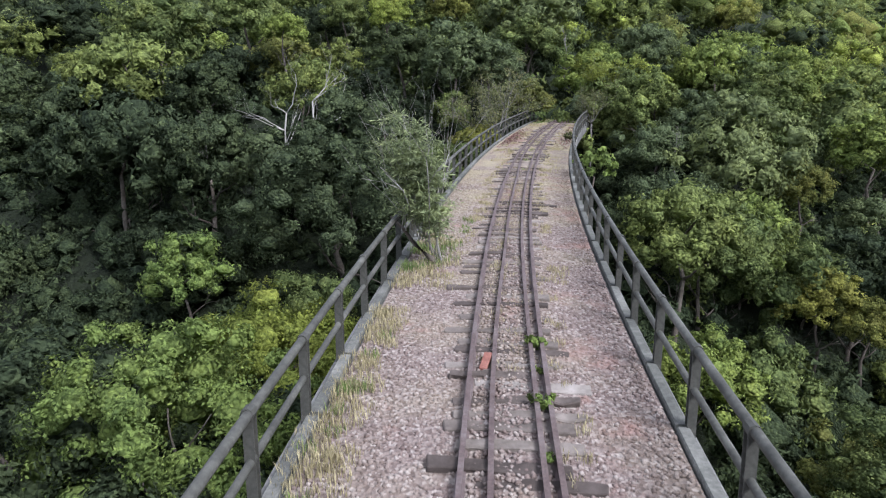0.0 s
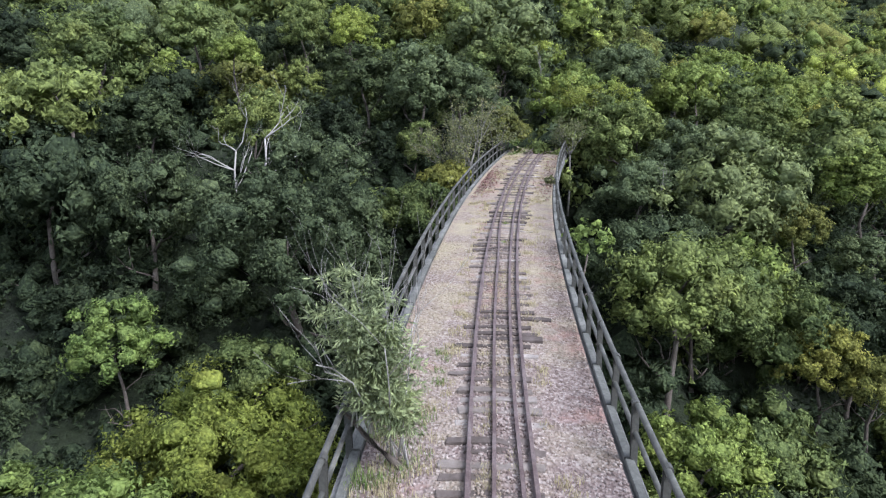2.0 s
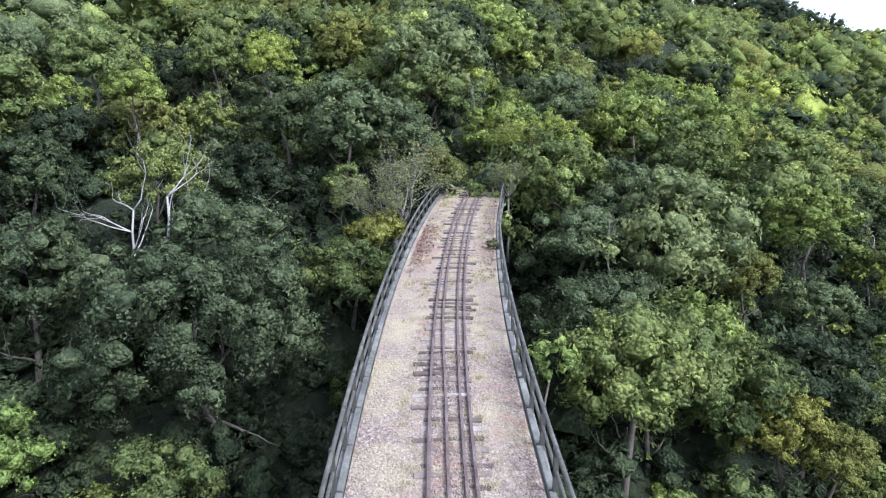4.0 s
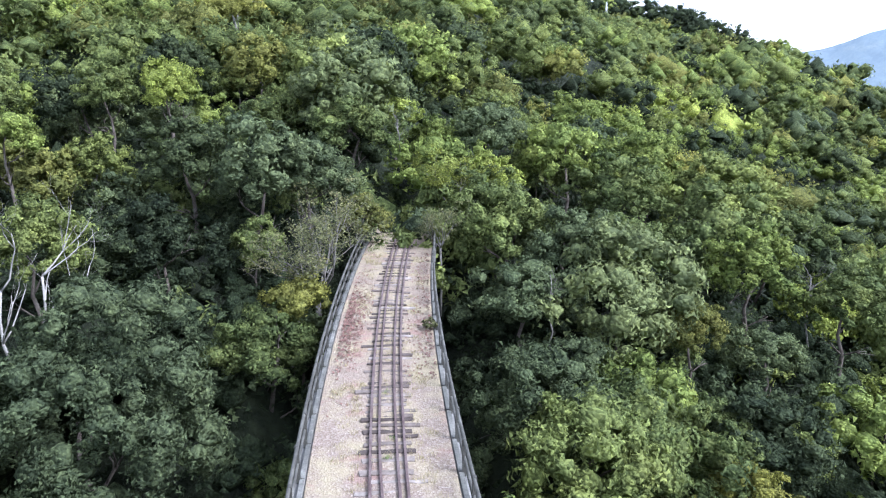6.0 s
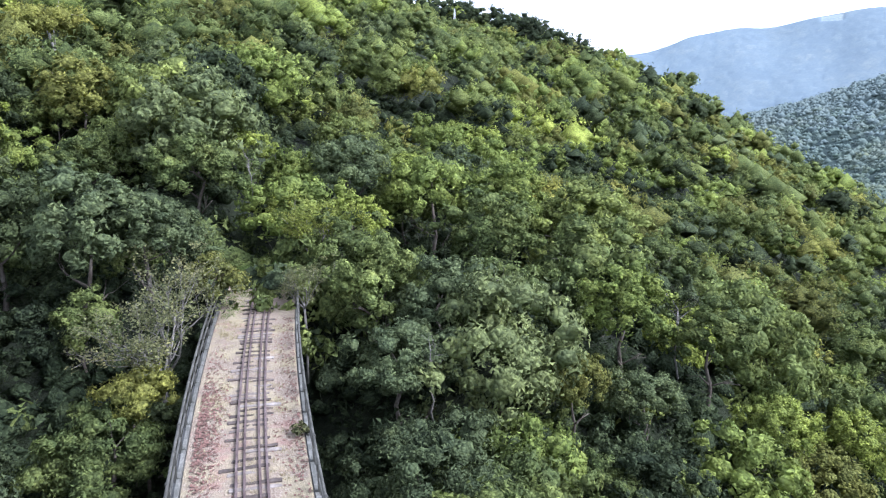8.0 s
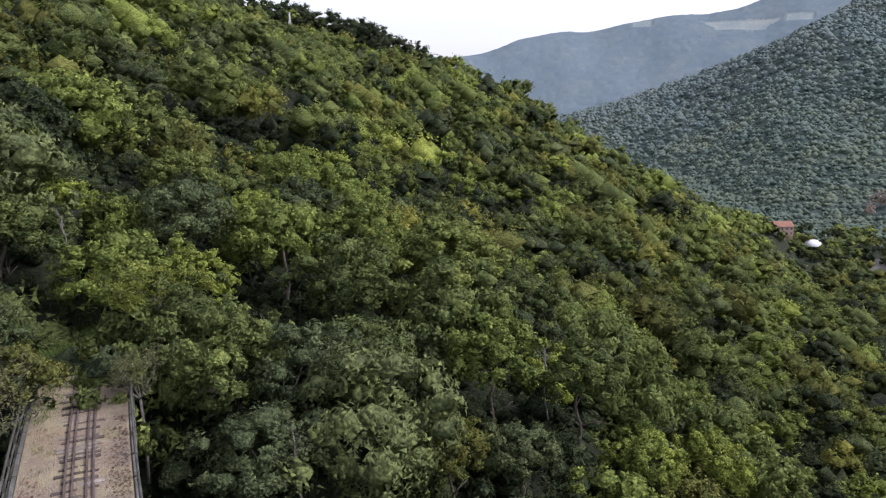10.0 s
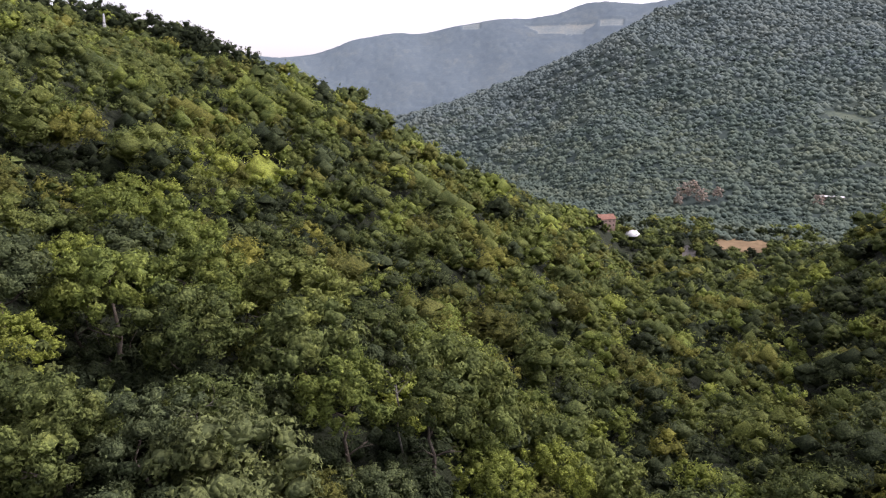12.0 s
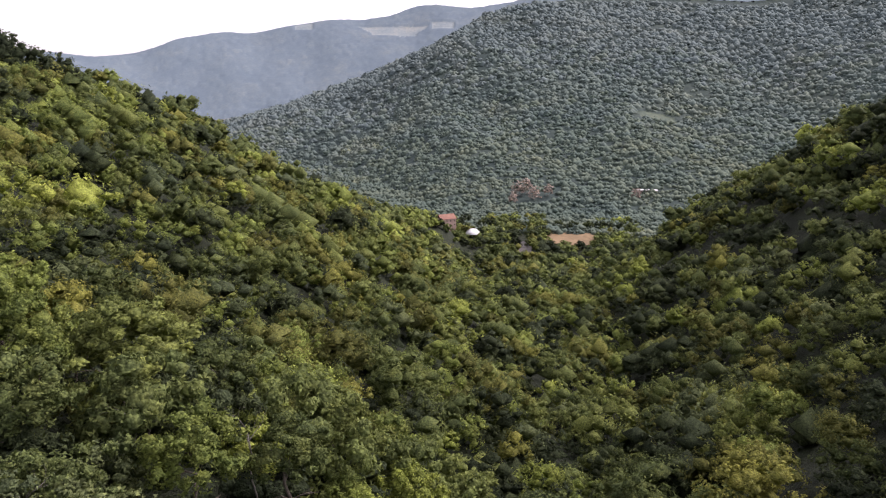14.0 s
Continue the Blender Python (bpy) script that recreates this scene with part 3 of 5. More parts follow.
def tint_at(rng, x, y):
    """Fresher, yellower trees up the slopes; in the gully dark leaves stand for shade."""
    if (x < -2 and y < 48) or (x < -14 and y < 56):
        share = (1.0, 0.0, 0.0, 0.0, 0.0)
    elif x < 4 and y < 66:
        share = (0.58, 0.30, 0.12, 0.0, 0.0)
    elif x < -4 and y < 100:
        share = (0.18, 0.50, 0.14, 0.09, 0.09)
    elif x > 60 and y < 28 + 0.36 * x:
        share = (0.26, 0.46, 0.04, 0.12, 0.12)
    elif y < 62 and x < 40:
        share = (0.10, 0.50, 0.23, 0.08, 0.09)
    elif y < 76 and x < 20:
        share = (0.36, 0.42, 0.14, 0.03, 0.05)
    elif math.hypot(x, y - 20) < 260:
        stand_ = math.sin(x * 0.075 + 1.0) * math.cos(y * 0.066 + 2.0) + 0.6 * math.sin(0.15 * x - 0.12 * y)
        share = (0.05, 0.33, 0.04, 0.41, 0.17) if stand_ > 0.35 else (0.10, 0.51, 0.07, 0.17, 0.15)
    else:
        share = (0.11, 0.47, 0.06, 0.20, 0.16)
    return int(rng.choice(5, p=share))


rng = np.random.default_rng(11)


def scatter(rng, spacing, test, x0, x1, y0, y1):
    """Places on a jittered grid."""
    pts = []
    for gx in np.arange(x0, x1, spacing):
        for gy in np.arange(y0, y1, spacing):
            x, y = gx + spacing * 0.85 * rng.random(), gy + spacing * 0.85 * rng.random()
            if test(x, y):
                pts.append((x, y))
    return pts


def near_zone(x, y):
    if -14 < y < 64 and abs(x - float(line(y)) + 0.2) < 4.6:
        return False
    a = math.degrees(math.atan2(x, y + 6))
    return y > 8 and -38 < a < 62 and math.hypot(x - 4, y - 12) < 78


def far_zone(x, y):
    if near_zone(x, y) or math.hypot(x, y - 20) > 790 or (x < 20 and y < 22):
        return False
    az_ = math.degrees(math.atan2(x - 3, y - 24))
    rr = math.hypot(x, y - 20)
    if (rr > 545 and 71.0 < az_ < 71.8) or (rr > 590 and 64.1 < az_ < 65.5) or (rr > 634 and 72.7 < az_ < 77.4) or (rr > 600 and 66.6 < az_ < 67.7):
        return False
    if -40 < y < 64 and abs(x - float(line(max(y, -14))) + 0.2) < 6.0:
        return False
    a, r_ = math.degrees(math.atan2(x, y - 10)), math.hypot(x, y - 15)
    if not 58 < az_ < 80 and rr > float(crest_at(np.array(math.degrees(math.atan2(x, y - 20))))) + 22:
        return False
    return -40 < a < 102 and r_ > 20


# trees of the near slopes that stand out: x, y, height of the top, radius, hue
WEST_BANK = [
    (-10.1, 53.2, 6.3, 2.7, 1), (-15.8, 48.2, 2.4, 3.9, 2), (-7.8, 39.6, -6.2, 3.3, 1), (-18.6, 46.1, -3.8, 3.0, 0), (-13.2, 61.9, 10.2, 2.0, 3), (-24.4, 64.3, 12.2, 4.4, 1),
    (-5.6, 76.2, 13.8, 2.6, 3), (-9.8, 75.0, 13.4, 2.4, 1), (0.8, 63.8, 9.9, 3.6, 2), (4.2, 64.2, 8.2, 3.2, 2), (-5.0, 58.6, 5.4, 3.2, 0), (-18.0, 55.0, 6.2, 3.4, 0), (-3.6, 66.0, 9.6, 3.4, 0),
]
EAST_BANK = [
    (22.2, 53.8, 3.7, 4.7, 2), (16.2, 54.2, 1.4, 3.5, 2), (23.2, 42.0, -6.6, 2.3, 4), (25.4, 40.6, -8.0, 2.2, 4), (16.2, 43.2, -3.4, 3.3, 1), (34.4, 56.9, 2.4, 3.3, 3), (32.7, 52.9, -3.9, 2.8, 2),
    (26.4, 52.0, -1.2, 2.1, 4), (43.9, 51.0, -7.4, 2.9, 3), (21.0, 58.6, 3.9, 3.6, 2), (29.0, 67.0, 6.7, 3.6, 1), (45.8, 66.6, 1.2, 3.8, 1), (40.6, 54.6, -0.6, 3.2, 1), (54.7, 52.2, -11.0, 3.2, 3),
    (53.7, 59.3, -4.3, 3.8, 1), (28.0, 46.4, -5.2, 3.4, 0),
]
UPPER_SLOPE = [
    (15.2, 72.0, 7.8, 4.2, 3), (19.0, 69.6, 6.6, 2.6, 3), (28.4, 82.3, 8.1, 3.0, 3), (33.6, 72.6, 7.8, 3.9, 3), (26.0, 76.4, 7.0, 3.0, 1), (20.8, 75.8, 10.4, 3.9, 2), (43.0, 90.7, 8.6, 4.6, 3),
    (37.9, 81.4, 8.0, 3.6, 3), (41.7, 77.9, 3.7, 3.4, 1), (51.9, 86.7, 4.7, 3.8, 1), (60.9, 88.0, -1.6, 4.0, 1), (53.0, 99.2, 5.0, 4.2, 0), (8.6, 74.0, 11.0, 3.6, 1), (25.0, 88.0, 11.6, 3.8, 1),
]
PLANTED = WEST_BANK + EAST_BANK + UPPER_SLOPE

SPECIAL = [  # places kept free for the trees that are told apart below: x, y, radius
    (-6.6, 45.2, 6.0), (14.8, 47.2, 4.8), (4.0, 57.8, 2.2), (-10.6, 50.3, 1.6), (-8.4, 50.8, 1.6), (1.6, 53.0, 3.6),
    (-9.0, 20.0, 4.5), (-7.8, 31.5, 5.0), (-14.8, 39.8, 3.4), (6.6, 30.2, 1.4), (12.4, 60.5, 1.6), (-0.8, 107.0, 4.0), (-0.8, 101.5, 3.6),
]


def free(x, y):
    return all(math.hypot(x - a, y - b_) > r_ * 0.85 for a, b_, r_ in SPECIAL) and all(math.hypot(x - q[0], y - q[1]) > q[3] * 0.55 + 1.5 for q in PLANTED)


near = [p for p in scatter(rng, 5.7, near_zone, -45, 75, 6, 92) if free(*p)]
near.sort(key=lambda p: math.hypot(p[0] - 8, p[1] - 20))
rest = near[250:]
near = near[:250]
near += [(17.0, 60.6), (16.4, 64.6), (0.6, 60.0), (12.8, 78.2), (5.6, 68.6), (3.3, 55.6), (19.8, 46.3), (20.6, 49.2), (25.2, 47.4), (27.8, 49.4), (37.6, 48.4), (40.8, 50.2)]
protos = {}


def plant(k, place, size, tall, tint):
    """A tree of shape k with its top at place."""
    radius, depth, lobes, leaves, leaf, droop = SHAPES[k]
    hue, _, label = TINTS[tint]
    if math.hypot(place[0] - 3, place[1] - 14) > 46:
        k, leaves, leaf = k + 10, int(leaves * 0.58), leaf * 1.25
    if k not in protos:
        protos[k] = tree("broadleaf_tree", 40 + k % 10, radius, depth, 9.0, lobes, leaves, leaf, LEAF["mid"], BARK, droop=droop, label=label)
        t_ = protos[k]
    else:
        t_ = copy_thing(protos[k], Matrix())
    x, y, top = place
    t_.matrix_basis = Matrix.LocRotScale((x, y, top - 9.0 * size * tall), Euler((0, 0, 6.28 * rng.random())), (size, size, size * tall))
    tagged(t_, label, "tree", group="trees on the slopes")
    for c in t_.children:
        if c.name.startswith("crown"):
            c.material_slots[0].link = "OBJECT"
            c.material_slots[0].material = LEAF[hue]


for n_, (x, y, top, radius, tint) in enumerate(PLANTED):
    k = (0, 2, 5, 3, 4)[n_ % 5]
    plant(k, (x, y, top), radius / SHAPES[k][0], 0.9 + 0.2 * rng.random(), tint)
for n_, (x, y) in enumerate(near):
    k = int(rng.integers(0, 5))
    if math.hypot(x, y - 6) < 31:
        k = 5
    s = min(1.6, 1.08 * math.exp(0.27 * rng.normal()))
    s = min(s, 1.2) if k == 5 else s
    top = float(canopy(x, y)) - 0.5 + 0.8 * float(rolling(x, y)) + 1.3 * rng.normal() + 5.5 * (s - 1.1)
    top -= 2.6 * float(smooth(y, 26, 31) - smooth(y, 44, 49)) * float(1 - smooth(x, -6, -1))
    off = abs(x - float(line(y)) + 0.2)
    if y < 60 and off < 9:
        top = min(top, GRADE * y - 2.2 + 0.55 * (off - 5))
    plant(k, (x, y, top), s, 0.9 + 0.25 * rng.random(), tint_at(rng, x, y) if n_ < 250 else n_ % 2)

# the woods farther off, too many to count
far_pts = rest + [p for p in scatter(rng, 5.5, lambda x, y: far_zone(x, y) and math.hypot(x, y - 20) < 170, -90, 180, -30, 190) if free(*p)]
far_pts += scatter(rng, 6.7, lambda x, y: far_zone(x, y) and 170 <= math.hypot(x, y - 20) < 400, -120, 420, -60, 420)
far_pts += scatter(rng, 12.0, lambda x, y: far_zone(x, y) and math.hypot(x, y - 20) >= 400 and math.degrees(math.atan2(x, y - 20)) > 25, 100, 800, -40, 640)
# a lower layer of crowns, added to fill the gaps with dark
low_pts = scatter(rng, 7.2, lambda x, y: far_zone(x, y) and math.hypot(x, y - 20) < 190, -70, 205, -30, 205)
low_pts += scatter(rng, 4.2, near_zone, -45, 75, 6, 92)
stock = {}
for lod, (lobes, leaves, leaf, fine) in enumerate([(16, 50, 0.20, 0), (10, 32, 0.26, 0), (26, 62, 0.17, 0), (6, 6, 0.45, 0), (8, 17, 0.36, 0)]):
    for k in range(6):
        r2 = np.random.default_rng(100 + 10 * lod + k)
        stock[lod, k] = crown_arrays(r2, 3.3 + 0.3 * k, 4.6 + 0.5 * (k % 3), lobes, leaves, leaf, (0.66, 0.70, 0.64, 0.85, 0.78)[lod], fine=fine)
VV, FF, II, KK, TT, NN, base = [], [], [], [], [], [], 0
for n_, (x, y) in enumerate(far_pts + low_pts):
    low = n_ >= len(far_pts)
    d = math.hypot(x - 3, y - 22)
    V, F, N, K = stock[(1 if d < 78 else 3) if low else 2 if d < 78 else 0 if d < 125 else 1 if d < 240 else 4, int(rng.integers(0, 6))]
    s = math.exp(0.27 * rng.normal()) * (0.92 if d < 170 else 1.1 if d < 400 else 1.9)
    a = 6.28 * rng.random()
    ca, sa = math.cos(a) * s, math.sin(a) * s
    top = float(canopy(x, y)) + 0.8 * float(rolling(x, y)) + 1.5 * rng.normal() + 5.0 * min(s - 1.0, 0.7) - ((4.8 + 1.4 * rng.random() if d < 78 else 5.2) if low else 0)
    off = abs(x - float(line(min(y, 66))) + 0.2)
    if low and x < -2 and y < 49:
        top -= 2.0
    if low and y < 64 and off < 12:
        top = min(top, GRADE * y - 3.0 + 0.5 * (off - 5))
    VV.append(np.stack([V[:, 0] * ca - V[:, 1] * sa + x, V[:, 0] * sa + V[:, 1] * ca + y, V[:, 2] * s + top], 1))
    NN.append(np.stack([N[:, 0] * ca - N[:, 1] * sa, N[:, 0] * sa + N[:, 1] * ca, N[:, 2] * s], 1) / s)
    FF.append(F + base)
    base += len(V)
    tint = tint_at(rng, x, y)
    # low crowns mostly dark: the shade of the gaps as leaf colour
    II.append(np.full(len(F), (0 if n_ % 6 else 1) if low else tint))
    KK.append(K)
    TT.append(np.full(len(F), rng.random()))
woods = new("woods", raw_mesh("woods", np.concatenate(VV), np.concatenate(FF), [LEAF[t[0]] for t in TINTS], False, np.concatenate(II), {"clump": ("FACE", np.concatenate(KK)), "tone": ("FACE", np.concatenate(TT))}, np.concatenate(NN)))
tagged(woods, "dense mixed green subtropical woods covering the hillsides", "woods", kind="stuff")

# ---- the bridge ----
Y0, Y1 = -14.0, 63.0


def side(y, off):
    """A place beside the track at y, off metres to its right, and the way the track runs."""
    sl = 0.0506 + 2 * 1.558e-3 * y + 9.6e-6 * y * y
    n_ = math.hypot(1, sl)
    return line(y) + off / n_, y - off * sl / n_, GRADE * y, math.atan2(sl, 1)


def sweep(bm, profile, y0, y1, step, off=0.0):
    """A profile (offset, height) drawn along the track."""
    ys = np.linspace(y0, y1, max(2, int(round((y1 - y0) / step)) + 1))
    rings = []
    for y in ys:
        ring = []
        for o, h in profile:
            x_, y_, z_, _ = side(y, off + o)
            ring.append(bm.verts.new((x_, y_, z_ + h)))
        rings.append(ring)
    k = len(profile)
    for u, w in zip(rings, rings[1:]):
        for i in range(k):
            bm.faces.new((u[i], w[i], w[(i + 1) % k], u[(i + 1) % k]))
    bm.faces.new(rings[0])
    bm.faces.new(rings[-1][::-1])


LEFT, RIGHT = -2.45, 2.12
bridge = new("bridge")
tagged(bridge, "old curved concrete railway bridge deck over a wooded valley", "bridge")
bm = bmesh.new()
sweep(bm, [(LEFT - 0.19, -0.55), (LEFT - 0.19, -0.06), (RIGHT + 0.15, -0.06), (RIGHT + 0.15, -0.55), (1.6, -1.7), (-1.9, -1.7)][::-1], Y0, Y1, 1.0)
part("deck", bm, CONCRETE, bridge)
bm = bmesh.new()
sweep(bm, [(LEFT + 0.12, -0.05), (LEFT + 0.12, 0.0), (-1.2, 0.03), (-0.6, 0.042), (-0.45, 0.064), (0, 0.07), (0.45, 0.064), (0.6, 0.042), (1.2, 0.03), (RIGHT - 0.12, 0.0), (RIGHT - 0.12, -0.05)][::-1], Y0, Y1 + 3.5, 0.5)
part("ballast_bed", bm, BALLAST, bridge, "pinkish-grey crushed stone ballast")
for y in (2, 20, 38, 54):
    bm = bmesh.new()
    x_, y_, z_, a = side(y, -0.2)
    g = float(ground_z(np.array(x_), np.array(y_)))
    bmesh.ops.create_cube(bm, size=1, matrix=Matrix.Translation((x_, y_, (g - 2 + z_ - 1.6) / 2)) @ Matrix.Rotation(-a, 4, "Z") @ Matrix.Diagonal((3.2, 1.3, z_ - 1.6 - g + 2, 1)))
    part("pier", bm, CONCRETE, bridge)

track = new("railway_track")
tagged(track, "narrow gauge track with rusty rails and guard rails on weathered sleepers", "track")
RAILP = [(-0.055, 0.0), (-0.055, 0.012), (-0.01, 0.03), (-0.01, 0.085), (-0.032, 0.095), (-0.032, 0.125), (0.032, 0.125), (0.032, 0.095), (0.01, 0.085), (0.01, 0.03), (0.055, 0.012), (0.055, 0.0)][::-1]
for o in (-0.53, 0.53):
    bm = bmesh.new()
    sweep(bm, [(p, h + 0.06) for p, h in RAILP], Y0, Y1 + 3.6, 0.5, o)
    part("rail", bm, RAILSTEEL, track)


def guard(bm, offs, y0, y1):
    rings = []
    for y in np.arange(y0, y1, 0.5):
        o = offs(y)
        rings.append([bm.verts.new((side(y, o + p)[0], side(y, o + p)[1], GRADE * y + h * 0.95 + 0.055)) for p, h in RAILP])
    for u, w in zip(rings, rings[1:]):
        for i in range(len(RAILP)):
            bm.faces.new((u[i], w[i], w[(i + 1) % 12], u[(i + 1) % 12]))


for offs in (lambda y: -0.21 + 0.12 * float(smooth(y, 8, 18)) - 0.16 * float(smooth(y, 27, 36)), lambda y: 0.36 - 0.06 * float(smooth(y, 8, 20)) - 0.03 * float(smooth(y, 30, 40))):
    bm = bmesh.new()
    guard(bm, offs, Y0, Y1 + 1.5)
    part("guard_rail", bm, RAILSTEEL, track)

for label, off, in (("weathered grey metal railing with two tubes along the bridge edge", LEFT - 0.1), ("weathered dark grey metal railing with two tubes along the bridge edge", RIGHT + 0.08)):
    rail = new("railing")
    tagged(rail, label, "railing", group="bridge railings")
    for h, r_, nm in ((1.05, 0.055, "top_rail"), (0.55, 0.045, "middle_rail")):
        bm = bmesh.new()
        prof = [(r_ * math.cos(a), h + r_ * math.sin(a)) for a in np.arange(0, 6.28, 0.7854)]
        sweep(bm, prof, Y0, Y1, 0.65, off)
        part(nm, bm, PAINT, rail, smooth_=True)
    for y in np.arange(Y0 + 0.69, Y1, 1.95):
        x_, y_, z_, a = side(y, off)
        bm = bmesh.new()
        for dx, dy, wx, wy in ((0, 0, 0.014, 0.10), (0, 0.05, 0.11, 0.014), (0, -0.05, 0.11, 0.014)):
            bmesh.ops.create_cube(bm, size=1, matrix=Matrix.Translation((dx, dy, 0.45)) @ Matrix.Diagonal((wx, wy, 1.2, 1)))
        ob = part("post", bm, PAINT, rail)
        ob.matrix_basis = Matrix.Translation((x_, y_, z_)) @ Euler((0.02 * math.sin(y * 9), 0.02 * math.sin(y * 5), -a)).to_matrix().to_4x4()
        bm = bmesh.new()
        tube(bm, [(0, -0.07, 1.05), (0, 0.07, 1.05)], [0.068, 0.068], 8)
        cl = part("collar", bm, PAINT, ob)

# kerb stones, one between each two posts
for side_off in (LEFT, RIGHT):
    for i, y in enumerate(np.arange(Y0 + 0.69, Y1 - 1.96, 1.95)):
        bm = bmesh.new()
        j = 0.012 * math.sin(i * 12.9 + side_off * 7)
        sweep(bm, [(-0.08 + j, -0.05), (-0.08 + j, 0.055 + j), (-0.065 + j, 0.075 + j), (0.065 + j, 0.075 + j), (0.08 + j, 0.055 + j), (0.08 + j, -0.05)][::-1], y + 0.03 + abs(j), y + 1.92, 0.47, side_off)
        part("kerb_stone", bm, KERB, bridge)

# sleepers
rs = np.random.default_rng(5)
kinds = []
for k in range(5):
    bm = bmesh.new()
    bmesh.ops.create_cube(bm, size=1, matrix=Matrix.Diagonal((1.4 + 0.09 * k, 0.18 + 0.03 * (k % 3), 0.16, 1)))
    bmesh.ops.subdivide_edges(bm, edges=[e for e in bm.edges if abs(e.verts[0].co.x - e.verts[1].co.x) > 1], cuts=6)
    for q in bm.verts:
        q.co += Vector(rs.normal(size=3)) * 0.011
    bmesh.ops.bevel(bm, geom=[e for e in bm.edges if len(e.link_faces) == 2 and e.calc_face_angle() > 0.9], offset=0.014, segments=1, affect="EDGES")
    me = bpy.data.meshes.new("sleeper")
    bm.to_mesh(me)
    bm.free()
    me.materials.append(SLEEPER)
    kinds.append(me)
y = -3.0
while y < Y1 + 2.6:
    x_, y_, z_, a = side(y, -0.03 + 0.17 * rs.normal())
    ob = new("sleeper", kinds[int(rs.integers(0, 5))])
    ob.parent = track
    ob.matrix_basis = Matrix.Translation((x_, y_, z_ - 0.022 + 0.05 * rs.random())) @ Euler((0.03 * rs.normal(), 0.022 * rs.normal(), -a + 0.025 * rs.normal())).to_matrix().to_4x4()
    y += float(rs.choice([0.32, 0.4, 0.46, 0.54, 0.7]))

# loose stones of the ballast
OCT = np.array([(1, 0, 0), (-1, 0, 0), (0, 1, 0), (0, -1, 0), (0, 0, 1), (0, 0, -1)], float)
OCF = np.array([(0, 2, 4), (2, 1, 4), (1, 3, 4), (3, 0, 4), (2, 0, 5), (1, 2, 5), (3, 1, 5), (0, 3, 5)])
count = 22000
ys = 3.5 + 28 * rs.random(count) ** 1.35
off = LEFT + 0.16 + (RIGHT - LEFT - 0.3) * rs.random(count)
sl = 0.0506 + 2 * 1.558e-3 * ys + 9.6e-6 * ys ** 2
nn = np.hypot(1, sl)
px, py = line(ys) + off / nn, ys - off * sl / nn
pz = GRADE * ys + 0.045 - 0.02 * np.abs(off) + 0.032 * (np.abs(off) < 0.45) + 0.012 * rs.random(count)
size = 0.021 + 0.022 * rs.random(count)
V = OCT[None] * size[:, None, None] * np.array([1.25, 1.0, 0.75]) * (0.75 + 0.5 * rs.random((count, 6, 1)))
ang = 6.283 * rs.random(count)
ca, sa = np.cos(ang)[:, None], np.sin(ang)[:, None]
V = np.stack([V[..., 0] * ca - V[..., 1] * sa, V[..., 0] * sa + V[..., 1] * ca, V[..., 2]], -1) + np.stack([px, py, pz], -1)[:, None]
F = (OCF[None] + 6 * np.arange(count)[:, None, None]).reshape(-1, 3)
stones = new("ballast_stones", raw_mesh("ballast_stones", V.reshape(-1, 3), F, [STONE]))
tagged(stones, "loose pinkish-grey crushed ballast stones between the kerbs", "gravel", kind="stuff")


def blades(rng, spots, per, height, width, lean=0.5):
    """Tufts of grass: thin curved blades round each spot (x, y, z, radius)."""
    V, F = [], []
    base = 0
    for x, y, z, rad in spots:
        a = rng.random(per) * 6.283
        rr = rad * np.sqrt(rng.random(per))
        p = np.stack([x + rr * np.cos(a), y + rr * np.sin(a), np.full(per, z)], 1)
        b_ = rng.random(per) * 6.283
        d = np.stack([np.cos(b_), np.sin(b_), np.zeros(per)], 1)
        h = height * (0.5 + 0.8 * rng.random(per))[:, None]
        w = np.stack([-d[:, 1], d[:, 0], np.zeros(per)], 1) * width
        upv = np.array([0, 0, 1.0])
        mid = p + upv * h * 0.6 + d * h * lean * 0.25
        tip = p + upv * h * 0.95 + d * h * lean * rng.random((per, 1)) * 1.3
        V.append(np.stack([p - w, p + w, mid + w * 0.7, mid - w * 0.7, tip], 1).reshape(-1, 3))
        o = base + 5 * np.arange(per)
        F.append(np.concatenate([np.stack([o, o + 1, o + 2], 1), np.stack([o, o + 2, o + 3], 1), np.stack([o + 3, o + 2, o + 4], 1)]))
        base += 5 * per
    return np.concatenate(V), np.concatenate(F)


def tufts(name, label, material, where, per, height, width, cat="grass"):
    spots = []
    for y0, y1, o0, o1, n_, rad in where:
        for i in range(n_):
            yy = y0 + (y1 - y0) * rs.random()
            x_, y_, z_, _ = side(yy, o0 + (o1 - o0) * rs.random())
            spots.append((x_, y_, z_ + 0.01, rad))
    V, F = blades(rs, spots, per, height, width)
    return tagged(new(name, raw_mesh(name, V, F, [material])), label, cat, kind="stuff")


